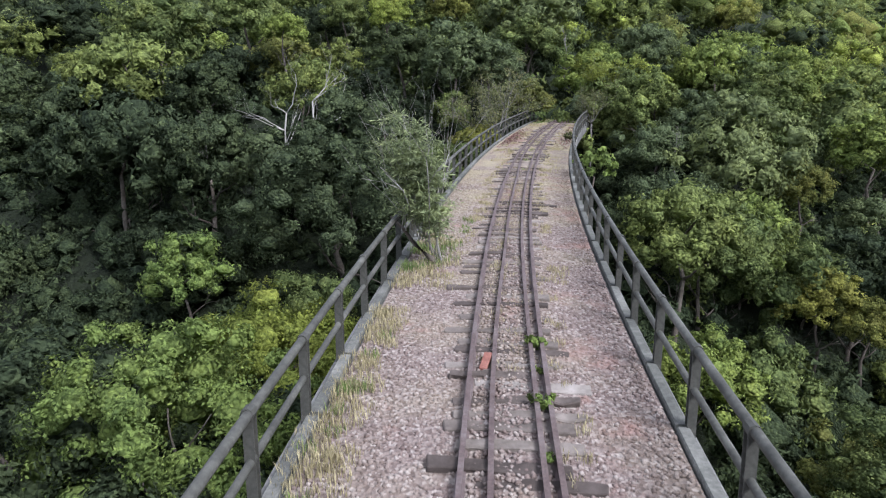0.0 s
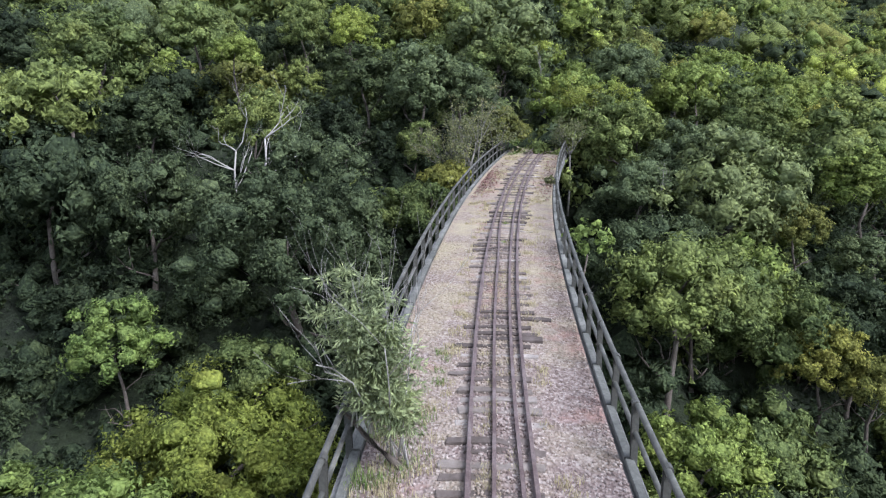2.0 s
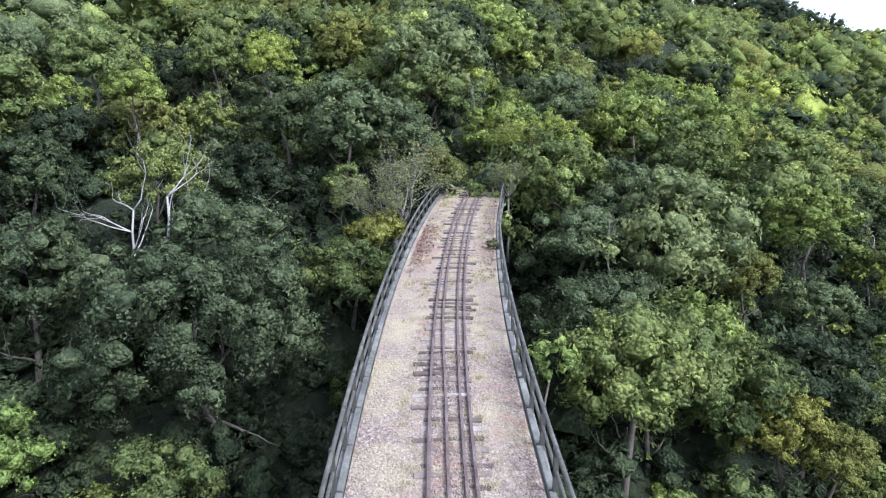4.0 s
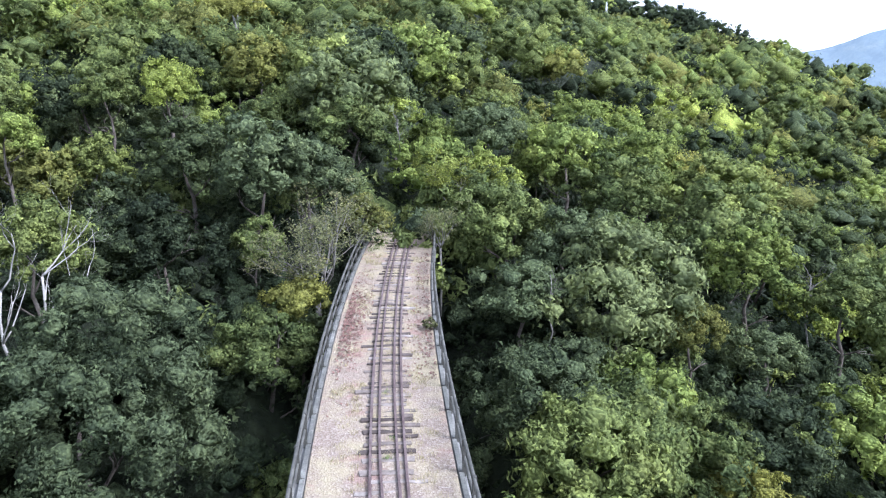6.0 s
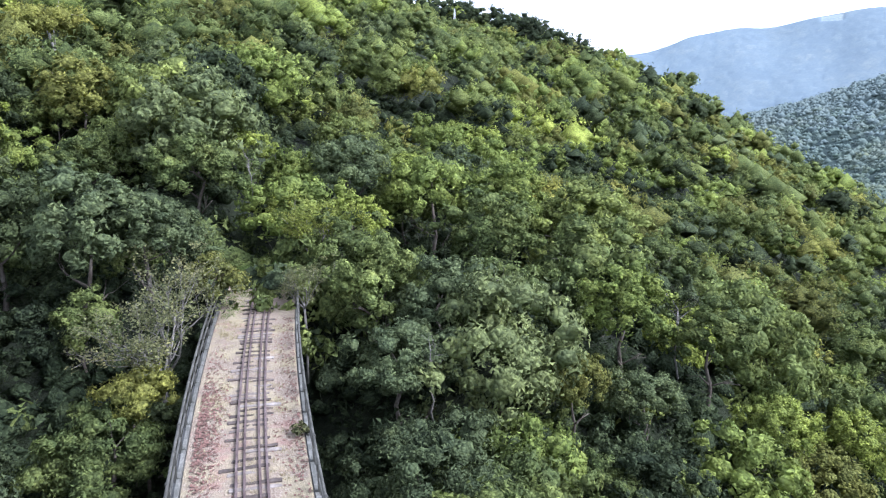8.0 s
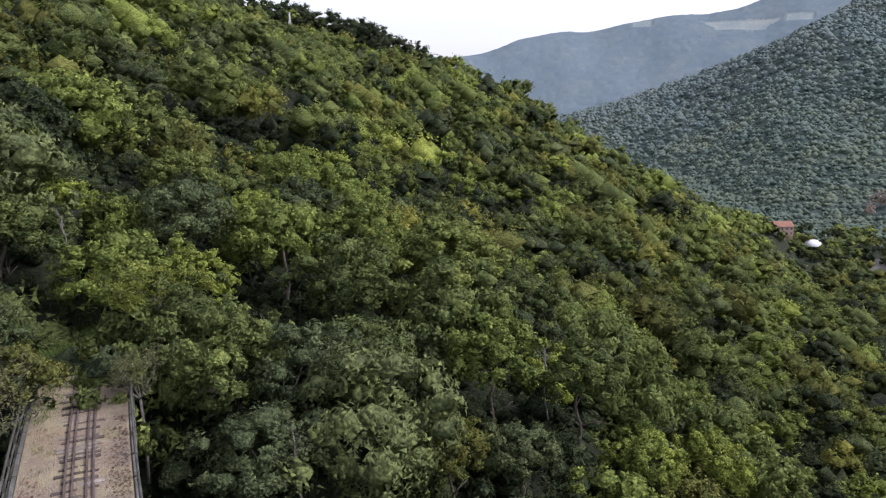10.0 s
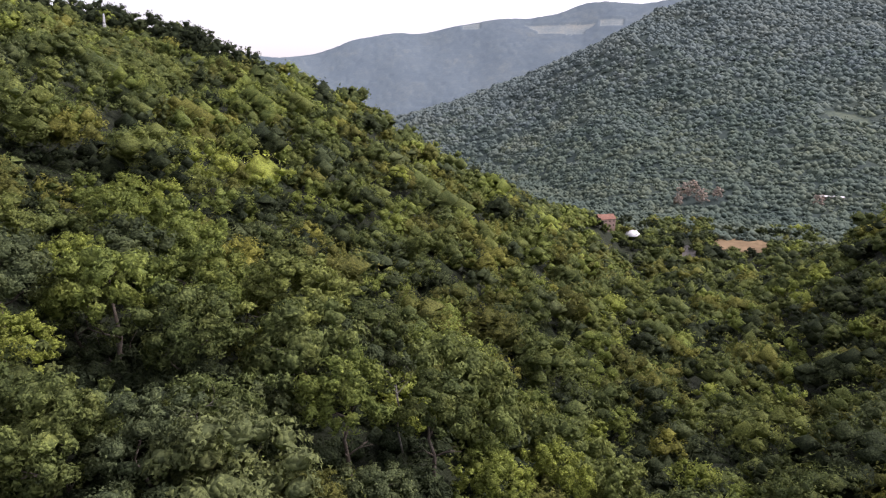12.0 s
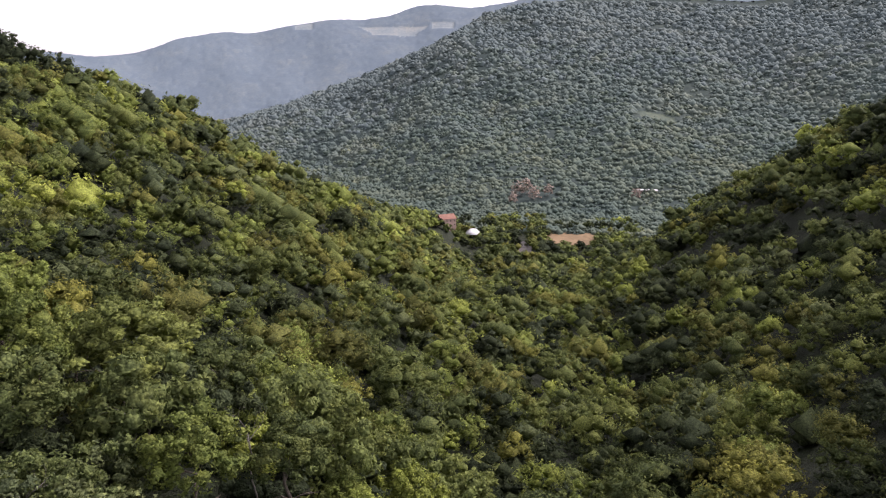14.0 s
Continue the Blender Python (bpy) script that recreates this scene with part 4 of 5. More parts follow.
tufts("dry_grass", "dry straw-coloured grass tufts along kerb and sleepers", STRAW,
      [(4, 12.5, -2.4, -1.85, 120, 0.2), (13.5, 18.5, -2.3, -1.1, 60, 0.22), (18, 30, -1.25, -0.95, 14, 0.15), (13, 20, -0.4, -0.1, 16, 0.1), (14, 16, 0.75, 1.2, 7, 0.16),
       (30, 58, 0.85, 1.5, 60, 0.28), (34, 58, -1.8, -1.0, 46, 0.28), (38, 56, -0.15, 0.2, 22, 0.12), (56, 64, -2.2, -1.0, 30, 0.3), (9, 30, -0.45, 0.25, 60, 0.16), (30, 58, -0.45, 0.25, 60, 0.16), (18, 44, 0.62, 1.0, 50, 0.16), (20, 40, -1.2, -0.7, 40, 0.16), (6, 18, 0.55, 0.95, 20, 0.13)], 40, 0.13, 0.006)
tufts("grass", "green grass and weeds growing at the bridge edge and track end", GRASS,
      [(5.5, 11, -2.35, -1.9, 12, 0.15), (14.5, 17.5, -2.3, -1.3, 34, 0.24), (66, 74, -2.8, 2.6, 240, 0.5), (59, 64, -2.3, -0.8, 24, 0.3), (62.5, 67, -2.2, 2.0, 60, 0.3), (30, 40, -0.1, 0.2, 8, 0.1), (18.5, 20.5, -1.4, -1.1, 6, 0.15)], 34, 0.15, 0.006)

tufts("tall_grass", "tall green grass where the track runs into the woods", GRASS, [(66.3, 74, -3.2, 3.2, 260, 0.55)], 40, 0.5, 0.014)
# red-brown fallen leaves that lie in drifts on the far ballast
n_ = 1700
yy = 40 + 19 * rs.random(n_)
oo = np.where(rs.random(n_) < 0.7, LEFT + 0.2 + 0.9 * np.abs(rs.normal(size=n_)) * 0.6, RIGHT - 0.2 - 0.5 * np.abs(rs.normal(size=n_)))
yy = np.where(oo < 0, 47 + 3.2 * rs.normal(size=n_), yy)
keep = (np.abs(oo) < 2.1) & (yy < 61) & (yy > 36)
px, py, pz = np.array([side(a_, b_)[:3] for a_, b_ in zip(yy[keep], oo[keep])]).T
p = np.stack([px, py, pz + 0.05 + 0.02 * rs.random(len(px))], 1)
a_ = rs.random(len(p)) * 6.283
t1 = np.stack([np.cos(a_), np.sin(a_), 0.25 * rs.normal(size=len(p))], 1) * 0.07
t2 = np.stack([-np.sin(a_), np.cos(a_), 0.25 * rs.normal(size=len(p))], 1) * 0.045
litter = raw_mesh("leaf_litter", np.stack([p - t1, p - t2, p + t1, p + t2], 1).reshape(-1, 3), np.arange(4 * len(p)).reshape(-1, 4), [LITTER])
tagged(new("leaf_litter", litter), "red-brown fallen leaves drifted on the ballast", "leaf litter", kind="stuff")

# weeds between rail and guard rail
for y, o in ((8.5, 0.42), (10.55, 0.45), (9.6, 0.43), (7.2, 0.44)):
    x_, y_, z_, _ = side(y, o)
    rw = np.random.default_rng(int(y * 10))
    big = 0.17 if y in (8.5, 10.55) else 0.10
    V, F, N, K = crown_arrays(rw, big, big * 0.8, 7, 16, big * 0.28, 0.3, 0, True)
    V[:, 2] -= V[:, 2].min()
    tagged(new("weed", raw_mesh("weed", V + np.array([x_, y_, z_ + 0.03]), F, [LEAF["fresh"]], lie=N)), "small green leafy weed growing between the rails", "weed", group="weeds between the rails")

# a rust-red block lying between rail and guard rail
x_, y_, z_, a = side(9.8, -0.32)
bm = bmesh.new()
bmesh.ops.create_cube(bm, size=1, matrix=Matrix.Diagonal((0.12, 0.42, 0.07, 1)))
bmesh.ops.bevel(bm, geom=list(bm.edges), offset=0.008, segments=1, affect="EDGES")
blk = part("wooden_block", bm, RUSTRED)
blk.matrix_basis = Matrix.Translation((x_, y_, z_ + 0.12)) @ Euler((0.22, 0, -0.25)).to_matrix().to_4x4()
tagged(blk, "rust-red broken wooden block lying between the rails", "wood block")

# ---- trees that can be told apart ----


def stand(t_, x, y, top, height):
    t_.matrix_basis = Matrix.Translation((x, y, top - height))
    return t_


stand(tree("large_tree", 301, 5.4, 10.2, 13.0, 130, 170, 0.12, LEAF["vine"], BARK, droop=0.9, label="large grey-green tree with a broad vine-hung crown beside the bridge"), -6.6, 45.2, 3.5, 13.0)
stand(tree("round_tree", 302, 4.6, 5.6, 10.0, 80, 130, 0.12, LEAF["grey"], BARK, label="round fresh green tree with a domed crown beside the bridge"), 14.8, 47.2, -1.3, 10.0)
stand(tree("spreading_tree", 303, 3.3, 3.0, 9.0, 54, 130, 0.105, LEAF["mid"], BARK, label="green tree with flat layered sprays beside the bridge"), 0.9, 51.8, 0.3, 9.0)
stand(tree("spreading_tree", 313, 1.9, 1.6, 8.0, 30, 110, 0.095, LEAF["olive"], BARK, label="small olive-yellow tree with flat layered sprays beside the bridge"), 2.5, 53.4, 1.5, 8.0)
stand(tree("leafy_tree", 304, 4.4, 5.0, 9.0, 90, 270, 0.075, LEAF["fresh"], BARK, quads=True, label="bright green leafy tree close below the railing"), -8.8, 20.2, -3.0, 9.0)
stand(tree("leafy_tree", 305, 5.5, 4.8, 9.0, 96, 230, 0.10, LEAF["golden"], BARK, quads=True, label="golden yellow-green tree with dense leaves below the bridge"), -7.8, 31.5, -5.9, 9.0)
stand(tree("slender_tree", 306, 2.4, 4.0, 9.0, 34, 110, 0.115, LEAF["fresh"], BARK, label="slender yellow-green tree standing before dark woods"), -14.8, 39.8, -3.9, 9.0)
stand(tree("sapling", 307, 0.9, 1.6, 7.0, 12, 26, 0.13, LEAF["fresh"], BARK, core=0, quads=True, label="slender sapling with large yellow-green leaves outside the railing"), 6.4, 29.6, 1.9, 7.0)
stand(tree("golden_tree", 311, 2.0, 3.0, 7.0, 28, 80, 0.11, LEAF["olive"], BARK, label="small golden-leaved tree at the end of the bridge"), 7.3, 62.0, 4.8, 7.0)


def dead_tree(seed, x, y, z, height, reach, label, bark=None, lean=(0.0, 0.0)):
    """A bare tree: a trunk out of the woods that breaks up into crooked boughs and twigs."""
    rng_ = np.random.default_rng(seed)
    bm = bmesh.new()
    pts = [Vector((0, 0, -7))]
    for i in range(6):
        pts.append(pts[-1] + Vector((0.22 * rng_.normal(), 0.22 * rng_.normal(), (6.4 + height * 0.3) / 6)))
    tube(bm, pts, [0.11 - 0.01 * i for i in range(7)], 7)
    for k in range(6):
        a = 6.28 * rng_.random()
        limbs(bm, rng_, pts[4 + k % 3], (0.8 * math.cos(a) + lean[0], 0.8 * math.sin(a) + lean[1], 0.3 + 0.9 * rng_.random()), reach * (0.5 + 0.5 * rng_.random()), 0.045, 3, 0.85, 5, 2)
    ob = part("dead_tree", bm, bark or PALE_BARK, smooth_=True)
    ob.matrix_basis = Matrix.Translation((x, y, z))
    return tagged(ob, label, "tree")


def fan_tree(name, seed, reach, stems, tufts_, per, leaf, leafmat, label, category="tree"):
    """A thin-leaved tree whose pale boughs fan out from low down."""
    rng_ = np.random.default_rng(seed)
    root = new(name)
    bm = bmesh.new()
    tube(bm, [(0, 0, -5), (0.08, 0, -2.4), (0, 0.05, 0.1)], [reach * 0.055, reach * 0.045, reach * 0.036], 7)
    for k in range(stems):
        a = 6.283 * (k + 0.5 * rng_.random()) / stems
        limbs(bm, rng_, (0.02 * math.cos(a), 0.02 * math.sin(a), -0.2), (0.85 * math.cos(a), 0.85 * math.sin(a), 0.75 + 0.5 * rng_.random()), reach * (0.62 + 0.25 * rng_.random()), reach * 0.018, 3, 0.6, 6, 3)
    tops = np.array([q.co[:] for q in bm.verts])
    part("trunk", bm, GREY_BARK, root, smooth_=True)
    tops = tops[np.hypot(tops[:, 0], tops[:, 1]) + 1.3 * tops[:, 2] > reach * 0.95]
    VV, FF, NN, base_ = [], [], [], 0
    for i in rng_.integers(0, len(tops), tufts_):
        c = tops[i] + rng_.normal(size=3) * 0.08
        p = c + rng_.normal(size=(per, 3)) * np.array([0.17, 0.17, 0.10]) * reach / 3
        nrm = unit(np.array([0, 0, 0.9]) + 0.6 * rng_.normal(size=(per, 3)))
        t1 = unit(np.cross(nrm, rng_.normal(size=(per, 3)))) * leaf * (0.6 + 0.8 * rng_.random((per, 1)))
        t2 = np.cross(nrm, t1) * 0.45
        VV.append(np.stack([p - t1, p - t2, p + t1, p + t2], 1).reshape(-1, 3))
        NN.append(np.repeat(unit(nrm + 0.5 * unit(p - np.array([0, 0, reach * 0.4]))), 4, axis=0))
        o = base_ + 4 * np.arange(per)
        FF.append(np.concatenate([np.stack([o, o + 1, o + 3], 1), np.stack([o + 1, o + 2, o + 3], 1)]))
        base_ += 4 * per
    crown = new("crown", raw_mesh("crown", np.concatenate(VV), np.concatenate(FF), [leafmat], lie=np.concatenate(NN)))
    crown.parent = root
    return tagged(root, label, category)


fan_tree("shrub", 308, 1.9, 8, 240, 18, 0.055, LEAF["twiggy"], "pale grey-green feathery shrub at the end of the railing", "shrub").matrix_basis = Matrix.Translation((12.3, 60.0, 1.5))
fan_tree("sparse_tree", 309, 4.3, 11, 330, 17, 0.095, LEAF["twiggy"], "sparse tree with many pale branches and thin brownish leaves").matrix_basis = Matrix.Translation((3.9, 57.4, -0.6))
fan_tree("pale_tree", 312, 2.7, 6, 260, 20, 0.08, LEAF["golden"], "thin pale tree with yellowish leaves beyond the track end").matrix_basis = Matrix.Translation((14.6, 65.5, 3.0))
dead_tree(21, -10.5, 50.0, 2.3, 2.6, 2.9, "leafless pale dead tree with twisting branches above the woods", lean=(-0.5, 0.0))
dead_tree(24, -9.2, 50.2, 3.0, 3.0, 3.2, "leafless grey dead tree with forked branches above the woods", lean=(0.75, 0.3))

# the shrub that grows from the ballast and leans out over the railing
shrub = new("bridge_shrub")
tagged(shrub, "feathery grey-green shrub with pale stems leaning over the railing", "shrub")
x_, y_, z_, _ = side(15.5, -1.6)
shrub.matrix_basis = Matrix.Translation((x_, y_, z_))
rb = np.random.default_rng(77)
bm = bmesh.new()
tube(bm, [(0, 0, 0), (-0.2, 0.05, 0.18), (-0.5, 0.1, 0.45), (-0.8, 0.1, 0.85), (-1.05, 0.1, 1.1)], [0.07, 0.06, 0.05, 0.035, 0.02], 7)
part("trunk", bm, BARK, shrub, smooth_=True)
tips = []
for k in range(13):
    s_ = k / 12
    p0 = (0.1 - 0.65 * s_, 0.15 * math.sin(k), 0.05 + 0.75 * s_)
    way = (-0.12 + 0.24 * math.sin(k * 2.4) * (0.4 + s_ * 0.5), 0.2 * math.cos(k * 1.7), 1.2)
    ln_ = 1.5 + 0.8 * rb.random()
    bm = bmesh.new()
    limbs(bm, rb, p0, way, ln_, 0.018, 2, 0.28, 5, 2)
    part("stem", bm, PALE_BARK, shrub, smooth_=True)
    tips.append((np.array(p0), np.array(way) / np.linalg.norm(way), ln_))
for k in range(4):
    bm = bmesh.new()
    limbs(bm, rb, (-0.5 - 0.1 * k, 0.1 * math.sin(k * 2.0), 0.8), (-0.1 + 0.12 * k, 0.1, 1.1), 1.5 + 0.25 * math.sin(k * 3.0), 0.016, 2, 0.5, 5, 2)
    part("stem", bm, PALE_BARK, shrub, smooth_=True)
VV, FF, NN, base = [], [], [], 0
for k, (p0, way, ln_) in enumerate(tips):
    for j in range(15):
        s2 = j / 14
        c = p0 + way * ln_ * (0.3 + 0.062 * j) + rb.normal(size=3) * np.array([0.17, 0.2, 0.14]) + np.array([-0.1 * s2, 0, 0])
        n_ = 60
        a_ = rb.random(n_) * 6.283
        ring = (0.04 + 0.24 * rb.random(n_))[:, None]
        d = unit(np.stack([np.cos(a_), np.sin(a_), -0.1 + 0.7 * rb.normal(size=n_)], 1))
        p = c + d * ring * np.array([1.15, 1.0, 0.5]) + rb.normal(size=(n_, 3)) * np.array([0, 0, 0.03])
        w = np.stack([-d[:, 1], d[:, 0], 0.8 * rb.normal(size=n_)], 1) * 0.011
        l_ = (0.045 + 0.06 * rb.random(n_))[:, None]
        VV.append(np.stack([p - d * l_, p + w, p + d * l_, p - w], 1).reshape(-1, 3))
        NN.append(np.repeat(unit(np.array([0, 0, 1.0]) + 0.35 * d + 0.25 * rb.normal(size=(n_, 3))), 4, axis=0))
        o = base + 4 * np.arange(n_)
        FF.append(np.concatenate([np.stack([o, o + 1, o + 3], 1), np.stack([o + 1, o + 2, o + 3], 1)]))
        base += 4 * n_
leaves_ = new("foliage", raw_mesh("foliage", np.concatenate(VV), np.concatenate(FF), [LEAF["feathery"]], lie=np.concatenate(NN)))
leaves_.parent = shrub

# a dry bush at the right kerb
x_, y_, z_, _ = side(45.3, 1.85)
V, F, N, K = crown_arrays(np.random.default_rng(9), 0.42, 0.55, 12, 40, 0.06, 0.3, 0, True)
V[:, 2] -= V[:, 2].min()
tagged(new("dry_bush", raw_mesh("dry_bush", V + np.array([x_, y_, z_]), F, [LEAF["twiggy"]], lie=N)), "small dry brownish bush growing at the kerb", "bush")

# undergrowth that covers the forest floor, in dark leaves that stand for gap shade
VV, FF, base = [], [], 0
ru = np.random.default_rng(31)
bushes = [crown_arrays(np.random.default_rng(500 + k), 1.9, 1.4, 6, 22, 0.16, 0.5, fine=0) for k in range(5)]
for x, y in scatter(ru, 2.9, lambda x, y: y > 6 and math.hypot(x, y - 12) < 64 and not (abs(x - float(line(min(y, 66))) + 0.2) < 3.4 and (y < 3 or y > 58)), -38, 48, 6, 82):
    V, F, N, K = bushes[int(ru.integers(0, 5))]
    s = 1.0 + 1.0 * ru.random()
    VV.append(V * s + np.array([x, y, float(ground_z(np.array(x), np.array(y))) + 1.5 * s]))
    FF.append(F + base)
    base += len(V)
thin = [crown_arrays(np.random.default_rng(520 + k), 2.6, 2.0, 5, 14, 0.24, 0.6, fine=0) for k in range(4)]
for x, y in scatter(ru, 4.1, lambda x, y: 64 <= math.hypot(x, y - 12) < 115 and -30 < math.degrees(math.atan2(x, y - 12)) < 80, -60, 115, 20, 130):
    V, F, N, K = thin[int(ru.integers(0, 4))]
    VV.append(V * (0.8 + 0.6 * ru.random()) + np.array([x, y, float(ground_z(np.array(x), np.array(y))) + 2.2]))
    FF.append(F + base)
    base += len(V)
tagged(new("undergrowth", raw_mesh("undergrowth", np.concatenate(VV), np.concatenate(FF), [LEAF["dark"]])), "undergrowth beneath the trees, dark green for the shade there", "undergrowth", kind="stuff")

# ---- the hamlet in the main valley ----
EYE_END = Vector((3.0, 24.4, 22.3))


def afar(az_, el_, dist):
    """A place by compass bearing, height angle and distance from the end of the flight."""
    a, e = radians(az_), radians(el_)
    return EYE_END + Vector((math.sin(a), math.cos(a), math.tan(e))) * dist


def on_land(az_, el_, height, far=700.0):
    """Where the line of sight at that bearing and height angle meets the land."""
    d = np.arange(350.0, far, 1.0)
    a = radians(az_)
    x, y = EYE_END.x + d * math.sin(a), EYE_END.y + d * math.cos(a)
    gap = EYE_END.z + d * math.tan(radians(el_)) - height(x, y)
    i = int(np.argmax(gap < 0)) if (gap < 0).any() else len(d) - 1
    return Vector((x[i], y[i], float(height(x[i:i + 1], y[i:i + 1])[0])))


def prism(bm, w, d, h, roof, over=0.4):
    """Gabled roof as a solid slab pair."""
    z0, z1, t = h, h + roof, 0.25
    xs, ys_ = w / 2 + over, d / 2 + over
    for sgn in (-1, 1):
        q = [(-xs, sgn * ys_, z0), (xs, sgn * ys_, z0), (xs, 0, z1), (-xs, 0, z1)]
        vs = [bm.verts.new(p) for p in q] + [bm.verts.new((p[0], p[1], p[2] + t)) for p in q]
        for fc in ((0, 1, 2, 3), (7, 6, 5, 4), (0, 4, 5, 1), (1, 5, 6, 2), (2, 6, 7, 3), (3, 7, 4, 0)):
            bm.faces.new([vs[i] for i in fc])


def house(name, p, turn, w, d, h, roof, wall_mat, label, cols=4, rows=2, roof_mat=None):
    root = new(name)
    bm = bmesh.new()
    bmesh.ops.create_cube(bm, size=1, matrix=Matrix.Translation((0, 0, h / 2 - 3)) @ Matrix.Diagonal((w, d, h + 6, 1)))
    part("wall", bm, wall_mat, root)
    bm = bmesh.new()
    prism(bm, w, d, h, roof)
    part("roof", bm, roof_mat or ROOF, root)
    for r_ in range(rows):
        for c in range(cols):
            bm = bmesh.new()
            bmesh.ops.create_cube(bm, size=1, matrix=Matrix.Translation((-w / 2 + w * (c + 0.5) / cols, -d / 2 - 0.02, h * (r_ + 0.55) / rows)) @ Matrix.Diagonal((1.1, 0.12, 1.3, 1)))
            part("window", bm, DARKGLASS, root)
    root.matrix_basis = Matrix.Translation(p) @ Matrix.Rotation(radians(turn), 4, "Z")
    tagged(root, label, "house")
    return root


DARKGLASS, nt, b = mat("dark_window", 0.15, 0, 0.5)
b.inputs["Base Color"].default_value = (0.03, 0.035, 0.04, 1)
house("house", on_land(64.9, -10.3, ground_z) + Vector((0, 0, 8.5)), -35, 17, 11, 8.0, 4.2, WALLS, "two-storey rosy house with a terracotta roof among trees")
house("long_building", on_land(80.7, -7.7, mountain_z, 1500), -75, 24, 9, 2.6, 0.9, WALLS, "long low white-roofed building with rosy walls across the valley", 7, 1, WHITE)
bm = bmesh.new()
bmesh.ops.create_uvsphere(bm, u_segments=20, v_segments=10, radius=1, matrix=Matrix.Diagonal((10.0, 7.5, 4.6, 1)))
bmesh.ops.delete(bm, geom=[q for q in bm.verts if q.co.z < -0.3], context="VERTS")
tent = part("pavilion", bm, WHITE, smooth_=True)
tent.matrix_basis = Matrix.Translation(on_land(67.05, -11.5, ground_z) + Vector((0, 0, 2.6))) @ Matrix.Rotation(0.4, 4, "Z")
tagged(tent, "white domed membrane pavilion between trees in the valley", "pavilion")


def patch(name, az0, az1, el0, el1, height, far, material, label, cat):
    """A cleared patch that lies on the valley floor or slope."""
    nu, nv = 14, 6
    V = []
    for i in range(nu + 1):
        for j in range(nv + 1):
            w = 0.55 + 0.45 * math.sin(math.pi * i / nu) ** 0.5
            e = el0 + (el1 - el0) * (0.5 + (j / nv - 0.5) * w) + 0.03 * math.sin(i * 2.1)
            V.append(on_land(az0 + (az1 - az0) * i / nu, e, height, far) + Vector((0, 0, 0.6)))
    F = [(i * (nv + 1) + j, (i + 1) * (nv + 1) + j, (i + 1) * (nv + 1) + j + 1, i * (nv + 1) + j + 1) for i in range(nu) for j in range(nv)]
    return tagged(new(name, raw_mesh(name, V, F, [material])), label, cat, kind="structure")


patch("field", 72.5, 77.3, -12.1, -11.05, ground_z, 760, FIELD, "bare brown ploughed field on the valley floor", "field")
patch("road", 70.9, 71.9, -13.3, -11.9, ground_z, 760, ROADM, "pale road running through the valley", "road")
for az_, el_, k in ((70.7, -8.3, 1.0), (71.4, -8.2, 1.1), (72.0, -8.6, 0.9), (73.1, -8.3, 0.8), (70.3, -8.9, 0.7), (79.9, -8.3, 0.7)):
    t_ = tree("bare_tree", int(az_ * 10), 8.0 * k, 19.0 * k, 22.0 * k, 34, 60, 0.42, LEAF["rosy"], PALE_BARK, core=0.6, label="tree with rosy-brown bare twigs on the valley floor")
    p = on_land(az_, el_, mountain_z, 1300)
    stand(t_, p.x, p.y, p.z + 19 * k, 22.0 * k)
# the woods on the flank of the mountain: crowns too far off for leaves
rf = np.random.default_rng(71)
domes = [crown_arrays(np.random.default_rng(620 + k), 5.0 + 0.5 * k, 8.0, 6, 4, 0.9, 0.9, fine=0) for k in range(6)]
VV, FF, TT, II, base, r_ = [], [], [], [], 0, 716.0
while r_ < 2150:
    gap = 8.0 + (r_ - 790) * 0.009
    for az_ in np.arange(45 if r_ > 800 else 66, 97.5 if r_ > 800 else 86, math.degrees(gap / r_)):
        a, d = radians(az_ + math.degrees(gap / r_) * 0.8 * (rf.random() - 0.5)), r_ + gap * 0.8 * (rf.random() - 0.5)
        x, y = d * math.sin(a), 20 + d * math.cos(a)
        if (abs(az_ - 80.9) / 1.8) ** 2 + (abs(d - 1259) / 36) ** 2 < 1 or (69.8 < az_ < 73.6 and 868 < d < 902) or rf.random() < 0.06:
            continue
        V, F, N, K = domes[int(rf.integers(0, 6))]
        s = (1.02 + 0.7 * rf.random()) * (gap / 9.0) ** 0.8
        VV.append(V * s + np.array([x, y, max(float(mountain_base(np.array([x]), np.array([y]))[0]), float(ground_z(np.array(x), np.array(y)))) + 5.6 * s]))
        FF.append(F + base)
        # crowns farther off take the colour with more haze in it
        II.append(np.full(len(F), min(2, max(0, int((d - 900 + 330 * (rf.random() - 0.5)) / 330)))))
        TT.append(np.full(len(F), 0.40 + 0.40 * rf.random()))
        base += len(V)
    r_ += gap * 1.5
tagged(new("mountain_woods", raw_mesh("mountain_woods", np.concatenate(VV), np.concatenate(FF), HAZED_WOODS, True, np.concatenate(II), {"tone": ("FACE", np.concatenate(TT))})), "hazy blue-green woods on the flank of the mountain", "woods", kind="stuff")

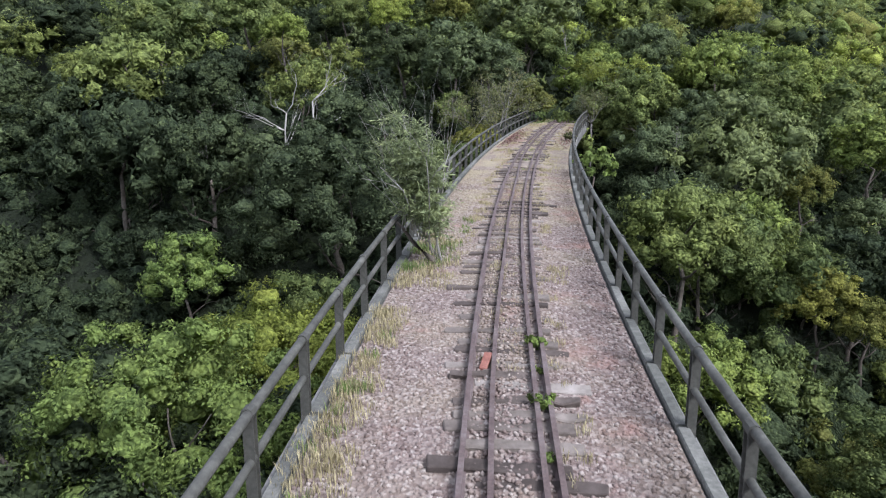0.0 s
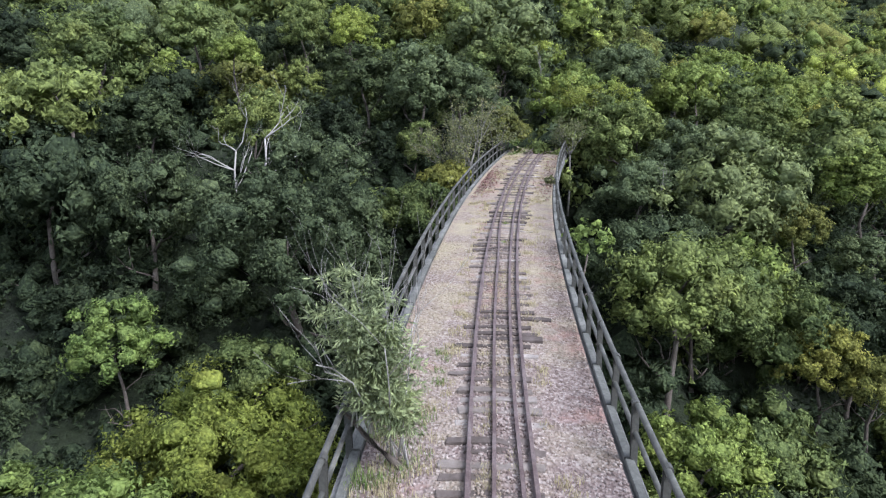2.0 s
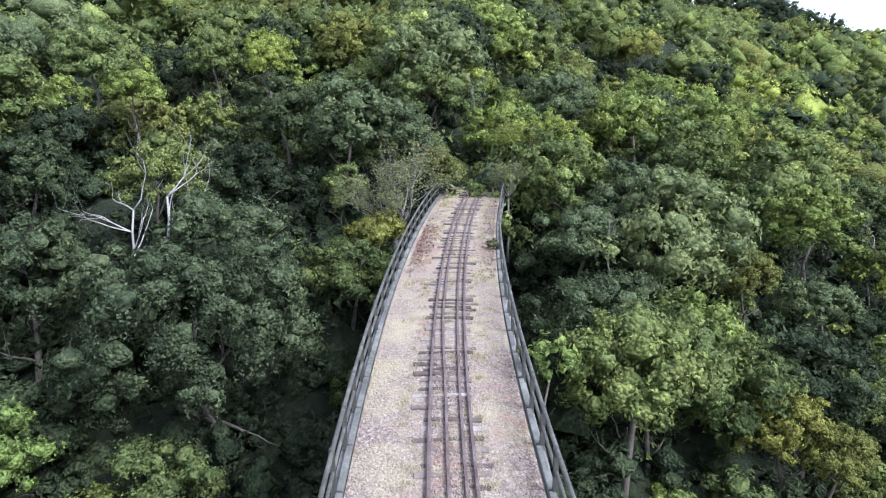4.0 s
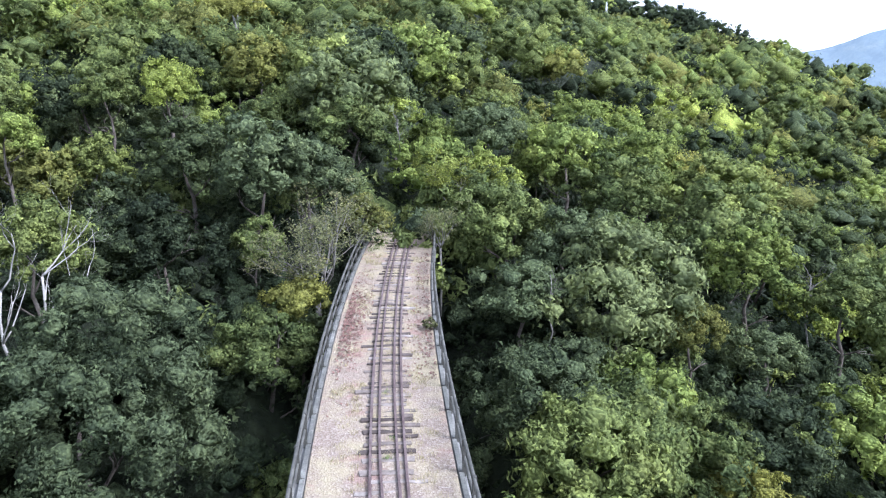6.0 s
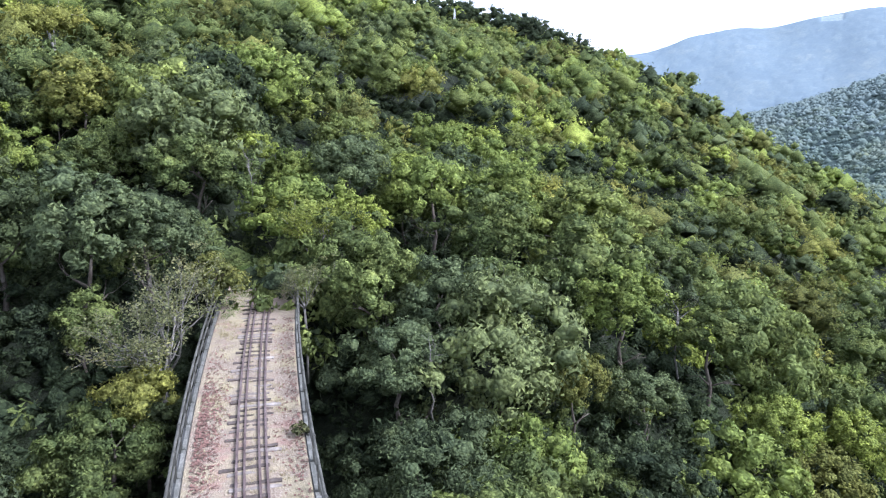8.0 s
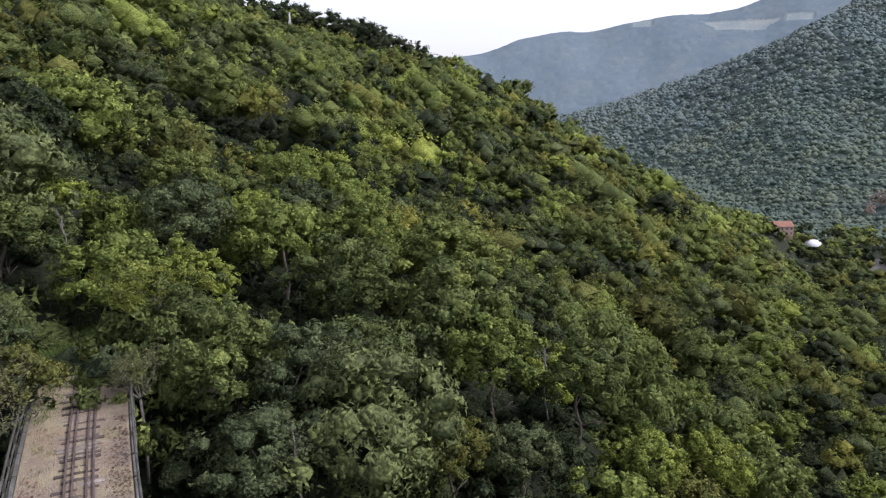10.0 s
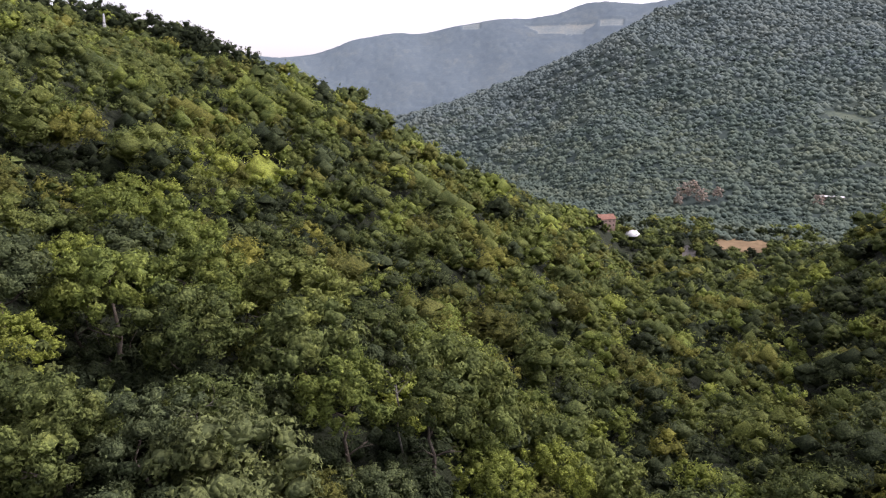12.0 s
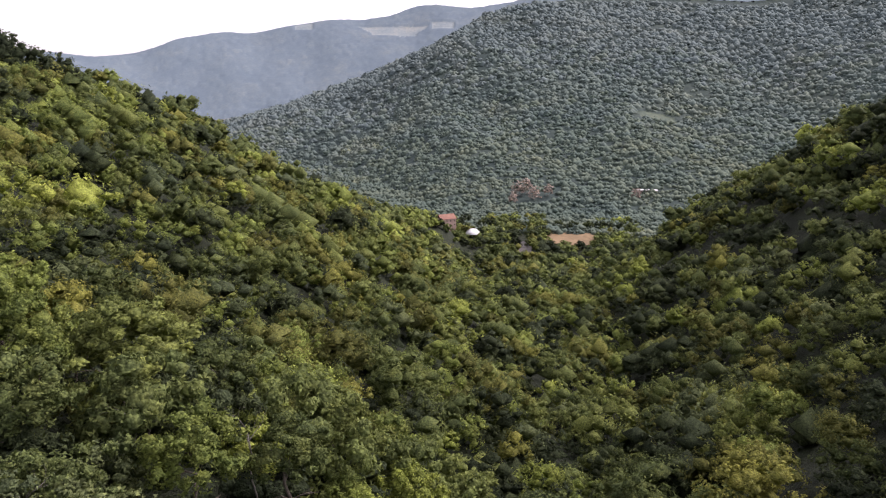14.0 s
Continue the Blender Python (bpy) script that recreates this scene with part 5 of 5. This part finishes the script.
# trees round the hamlet
UPPER_HAMLET = (
    (65.6, -10.6, 1.0, "dark"), (66.5, -10.6, 1.2, "dark"), (68.6, -10.9, 1.3, "dark"), (67.9, -10.8, 1.0, "mid"), (63.6, -9.6, 1.4, "mid"), (62.6, -9.2, 1.5, "mid"),
    (69.3, -11.6, 1.0, "dark"), (69.9, -11.9, 1.0, "mid"), (70.4, -11.6, 1.0, "dark"), (72.0, -11.8, 1.2, "dark"), (72.8, -11.6, 1.0, "mid"), (66.0, -11.9, 0.9, "mid"),
    (68.2, -12.1, 0.8, "mid"), (69.0, -12.6, 0.9, "dark"), (70.2, -12.8, 0.9, "mid"), (72.4, -12.7, 1.0, "mid"), (73.4, -12.5, 0.9, "dark"), (74.6, -12.4, 0.9, "mid"),
    (75.8, -12.4, 0.9, "dark"), (77.0, -12.3, 0.9, "mid"), (65.0, -11.2, 0.8, "mid"),
)
LOWER_HAMLET = (
    (74.0, -10.8, 1.0, "dark"), (75.2, -10.8, 1.0, "dark"), (76.4, -10.8, 1.0, "dark"), (77.4, -10.8, 1.1, "dark"), (72.9, -10.8, 1.0, "dark"), (71.8, -10.8, 1.1, "mid"),
    (66.2, -10.9, 1.0, "dark"), (65.7, -11.2, 0.9, "mid"), (67.8, -11.5, 0.9, "dark"), (68.8, -11.7, 1.0, "mid"), (69.6, -12.3, 0.9, "dark"), (71.8, -12.3, 0.9, "mid"),
    (70.6, -12.2, 0.8, "dark"), (68.0, -10.8, 1.2, "dark"), (69.4, -10.8, 1.2, "mid"), (70.4, -10.8, 1.2, "dark"), (65.2, -10.9, 0.8, "mid"), (64.4, -10.8, 0.8, "dark"),
    (66.9, -12.3, 0.7, "mid"), (66.4, -12.4, 0.8, "dark"), (67.4, -12.5, 0.8, "mid"), (72.6, -12.2, 0.8, "dark"),
)
for az_, el_, k, c in UPPER_HAMLET + LOWER_HAMLET:
    p = on_land(az_, el_, ground_z, 770)
    t_ = tree("valley_tree", int(az_ * 10), 6.0 * k, 8.0 * k, 11.0 * k, 18, 44, 0.7, LEAF[c], BARK, label="dense green tree beside the hamlet in the valley")
    stand(t_, p.x, p.y, p.z + 9 * k, 11.0 * k)

# tall dark trees and a mast on the crest
for i in range(15):
    az_ = 23.0 + 0.95 * i + 0.4 * math.sin(i * 5.1)
    k = 0.95 + 0.4 * abs(math.sin(i * 2.7))
    d = float(crest_at(np.array(az_))) - 12 + 8 * math.sin(i * 3.3)
    x, y = d * math.sin(radians(az_)), 20 + d * math.cos(radians(az_))
    t_ = tree("crest_tree", 800 + i, 6.0 * k, 9.0 * k, 13.0 * k, 26, 40, 0.4, LEAF["dark"], BARK, label="tall dark tree standing along the crest of the hill")
    stand(t_, x, y, float(canopy(np.array(x), np.array(y))) + 5.0 * k, 13.0 * k)
bm = bmesh.new()
for sx, sy in ((-1, -1), (1, -1), (1, 1), (-1, 1)):
    tube(bm, [(sx * 0.9, sy * 0.9, -8), (sx * 0.12, sy * 0.12, 7)], [0.14, 0.09], 4)
for i in range(7):
    z = -6 + 1.9 * i
    w = 0.9 - 0.78 * (z + 8) / 15
    for sx, sy, ex, ey in ((-1, -1, 1, -1), (1, -1, 1, 1), (1, 1, -1, 1), (-1, 1, -1, -1)):
        tube(bm, [(sx * w, sy * w, z), (ex * w * 0.9, ey * w * 0.9, z + 1.8)], [0.07, 0.07], 3)
mast = part("lattice_mast", bm, WHITE)
mast.matrix_basis = Matrix.Translation((148.3, 304.0, 40.5))
tagged(mast, "slim pale steel lattice mast on the wooded crest", "mast")
stand(tree("umbrella_tree", 330, 4.4, 2.4, 11.0, 40, 90, 0.17, LEAF["olive"], PALE_BARK, label="umbrella-shaped tree with a tall pale trunk above the woods"), -0.8, 107.0, 22.6, 11.0)

# bare branches that stand out of the canopy
for i, (x, y, k) in enumerate(((17.0, 52.0, 0.55), (24.0, 58.0, 0.6), (34.0, 62.0, 0.6), (40.0, 57.0, 0.7), (-16.0, 49.0, 0.5), (12.0, 72.0, 0.5), (46.0, 66.0, 0.7), (58.0, 60.0, 0.8))):
    t_ = dead_tree(60 + i, x, y, float(canopy(np.array(x), np.array(y))) - 0.6, 3.0, 2.3, "bare grey branches rising out of the leafy canopy", GREY_BARK)
    t_.scale = (k, k, k)
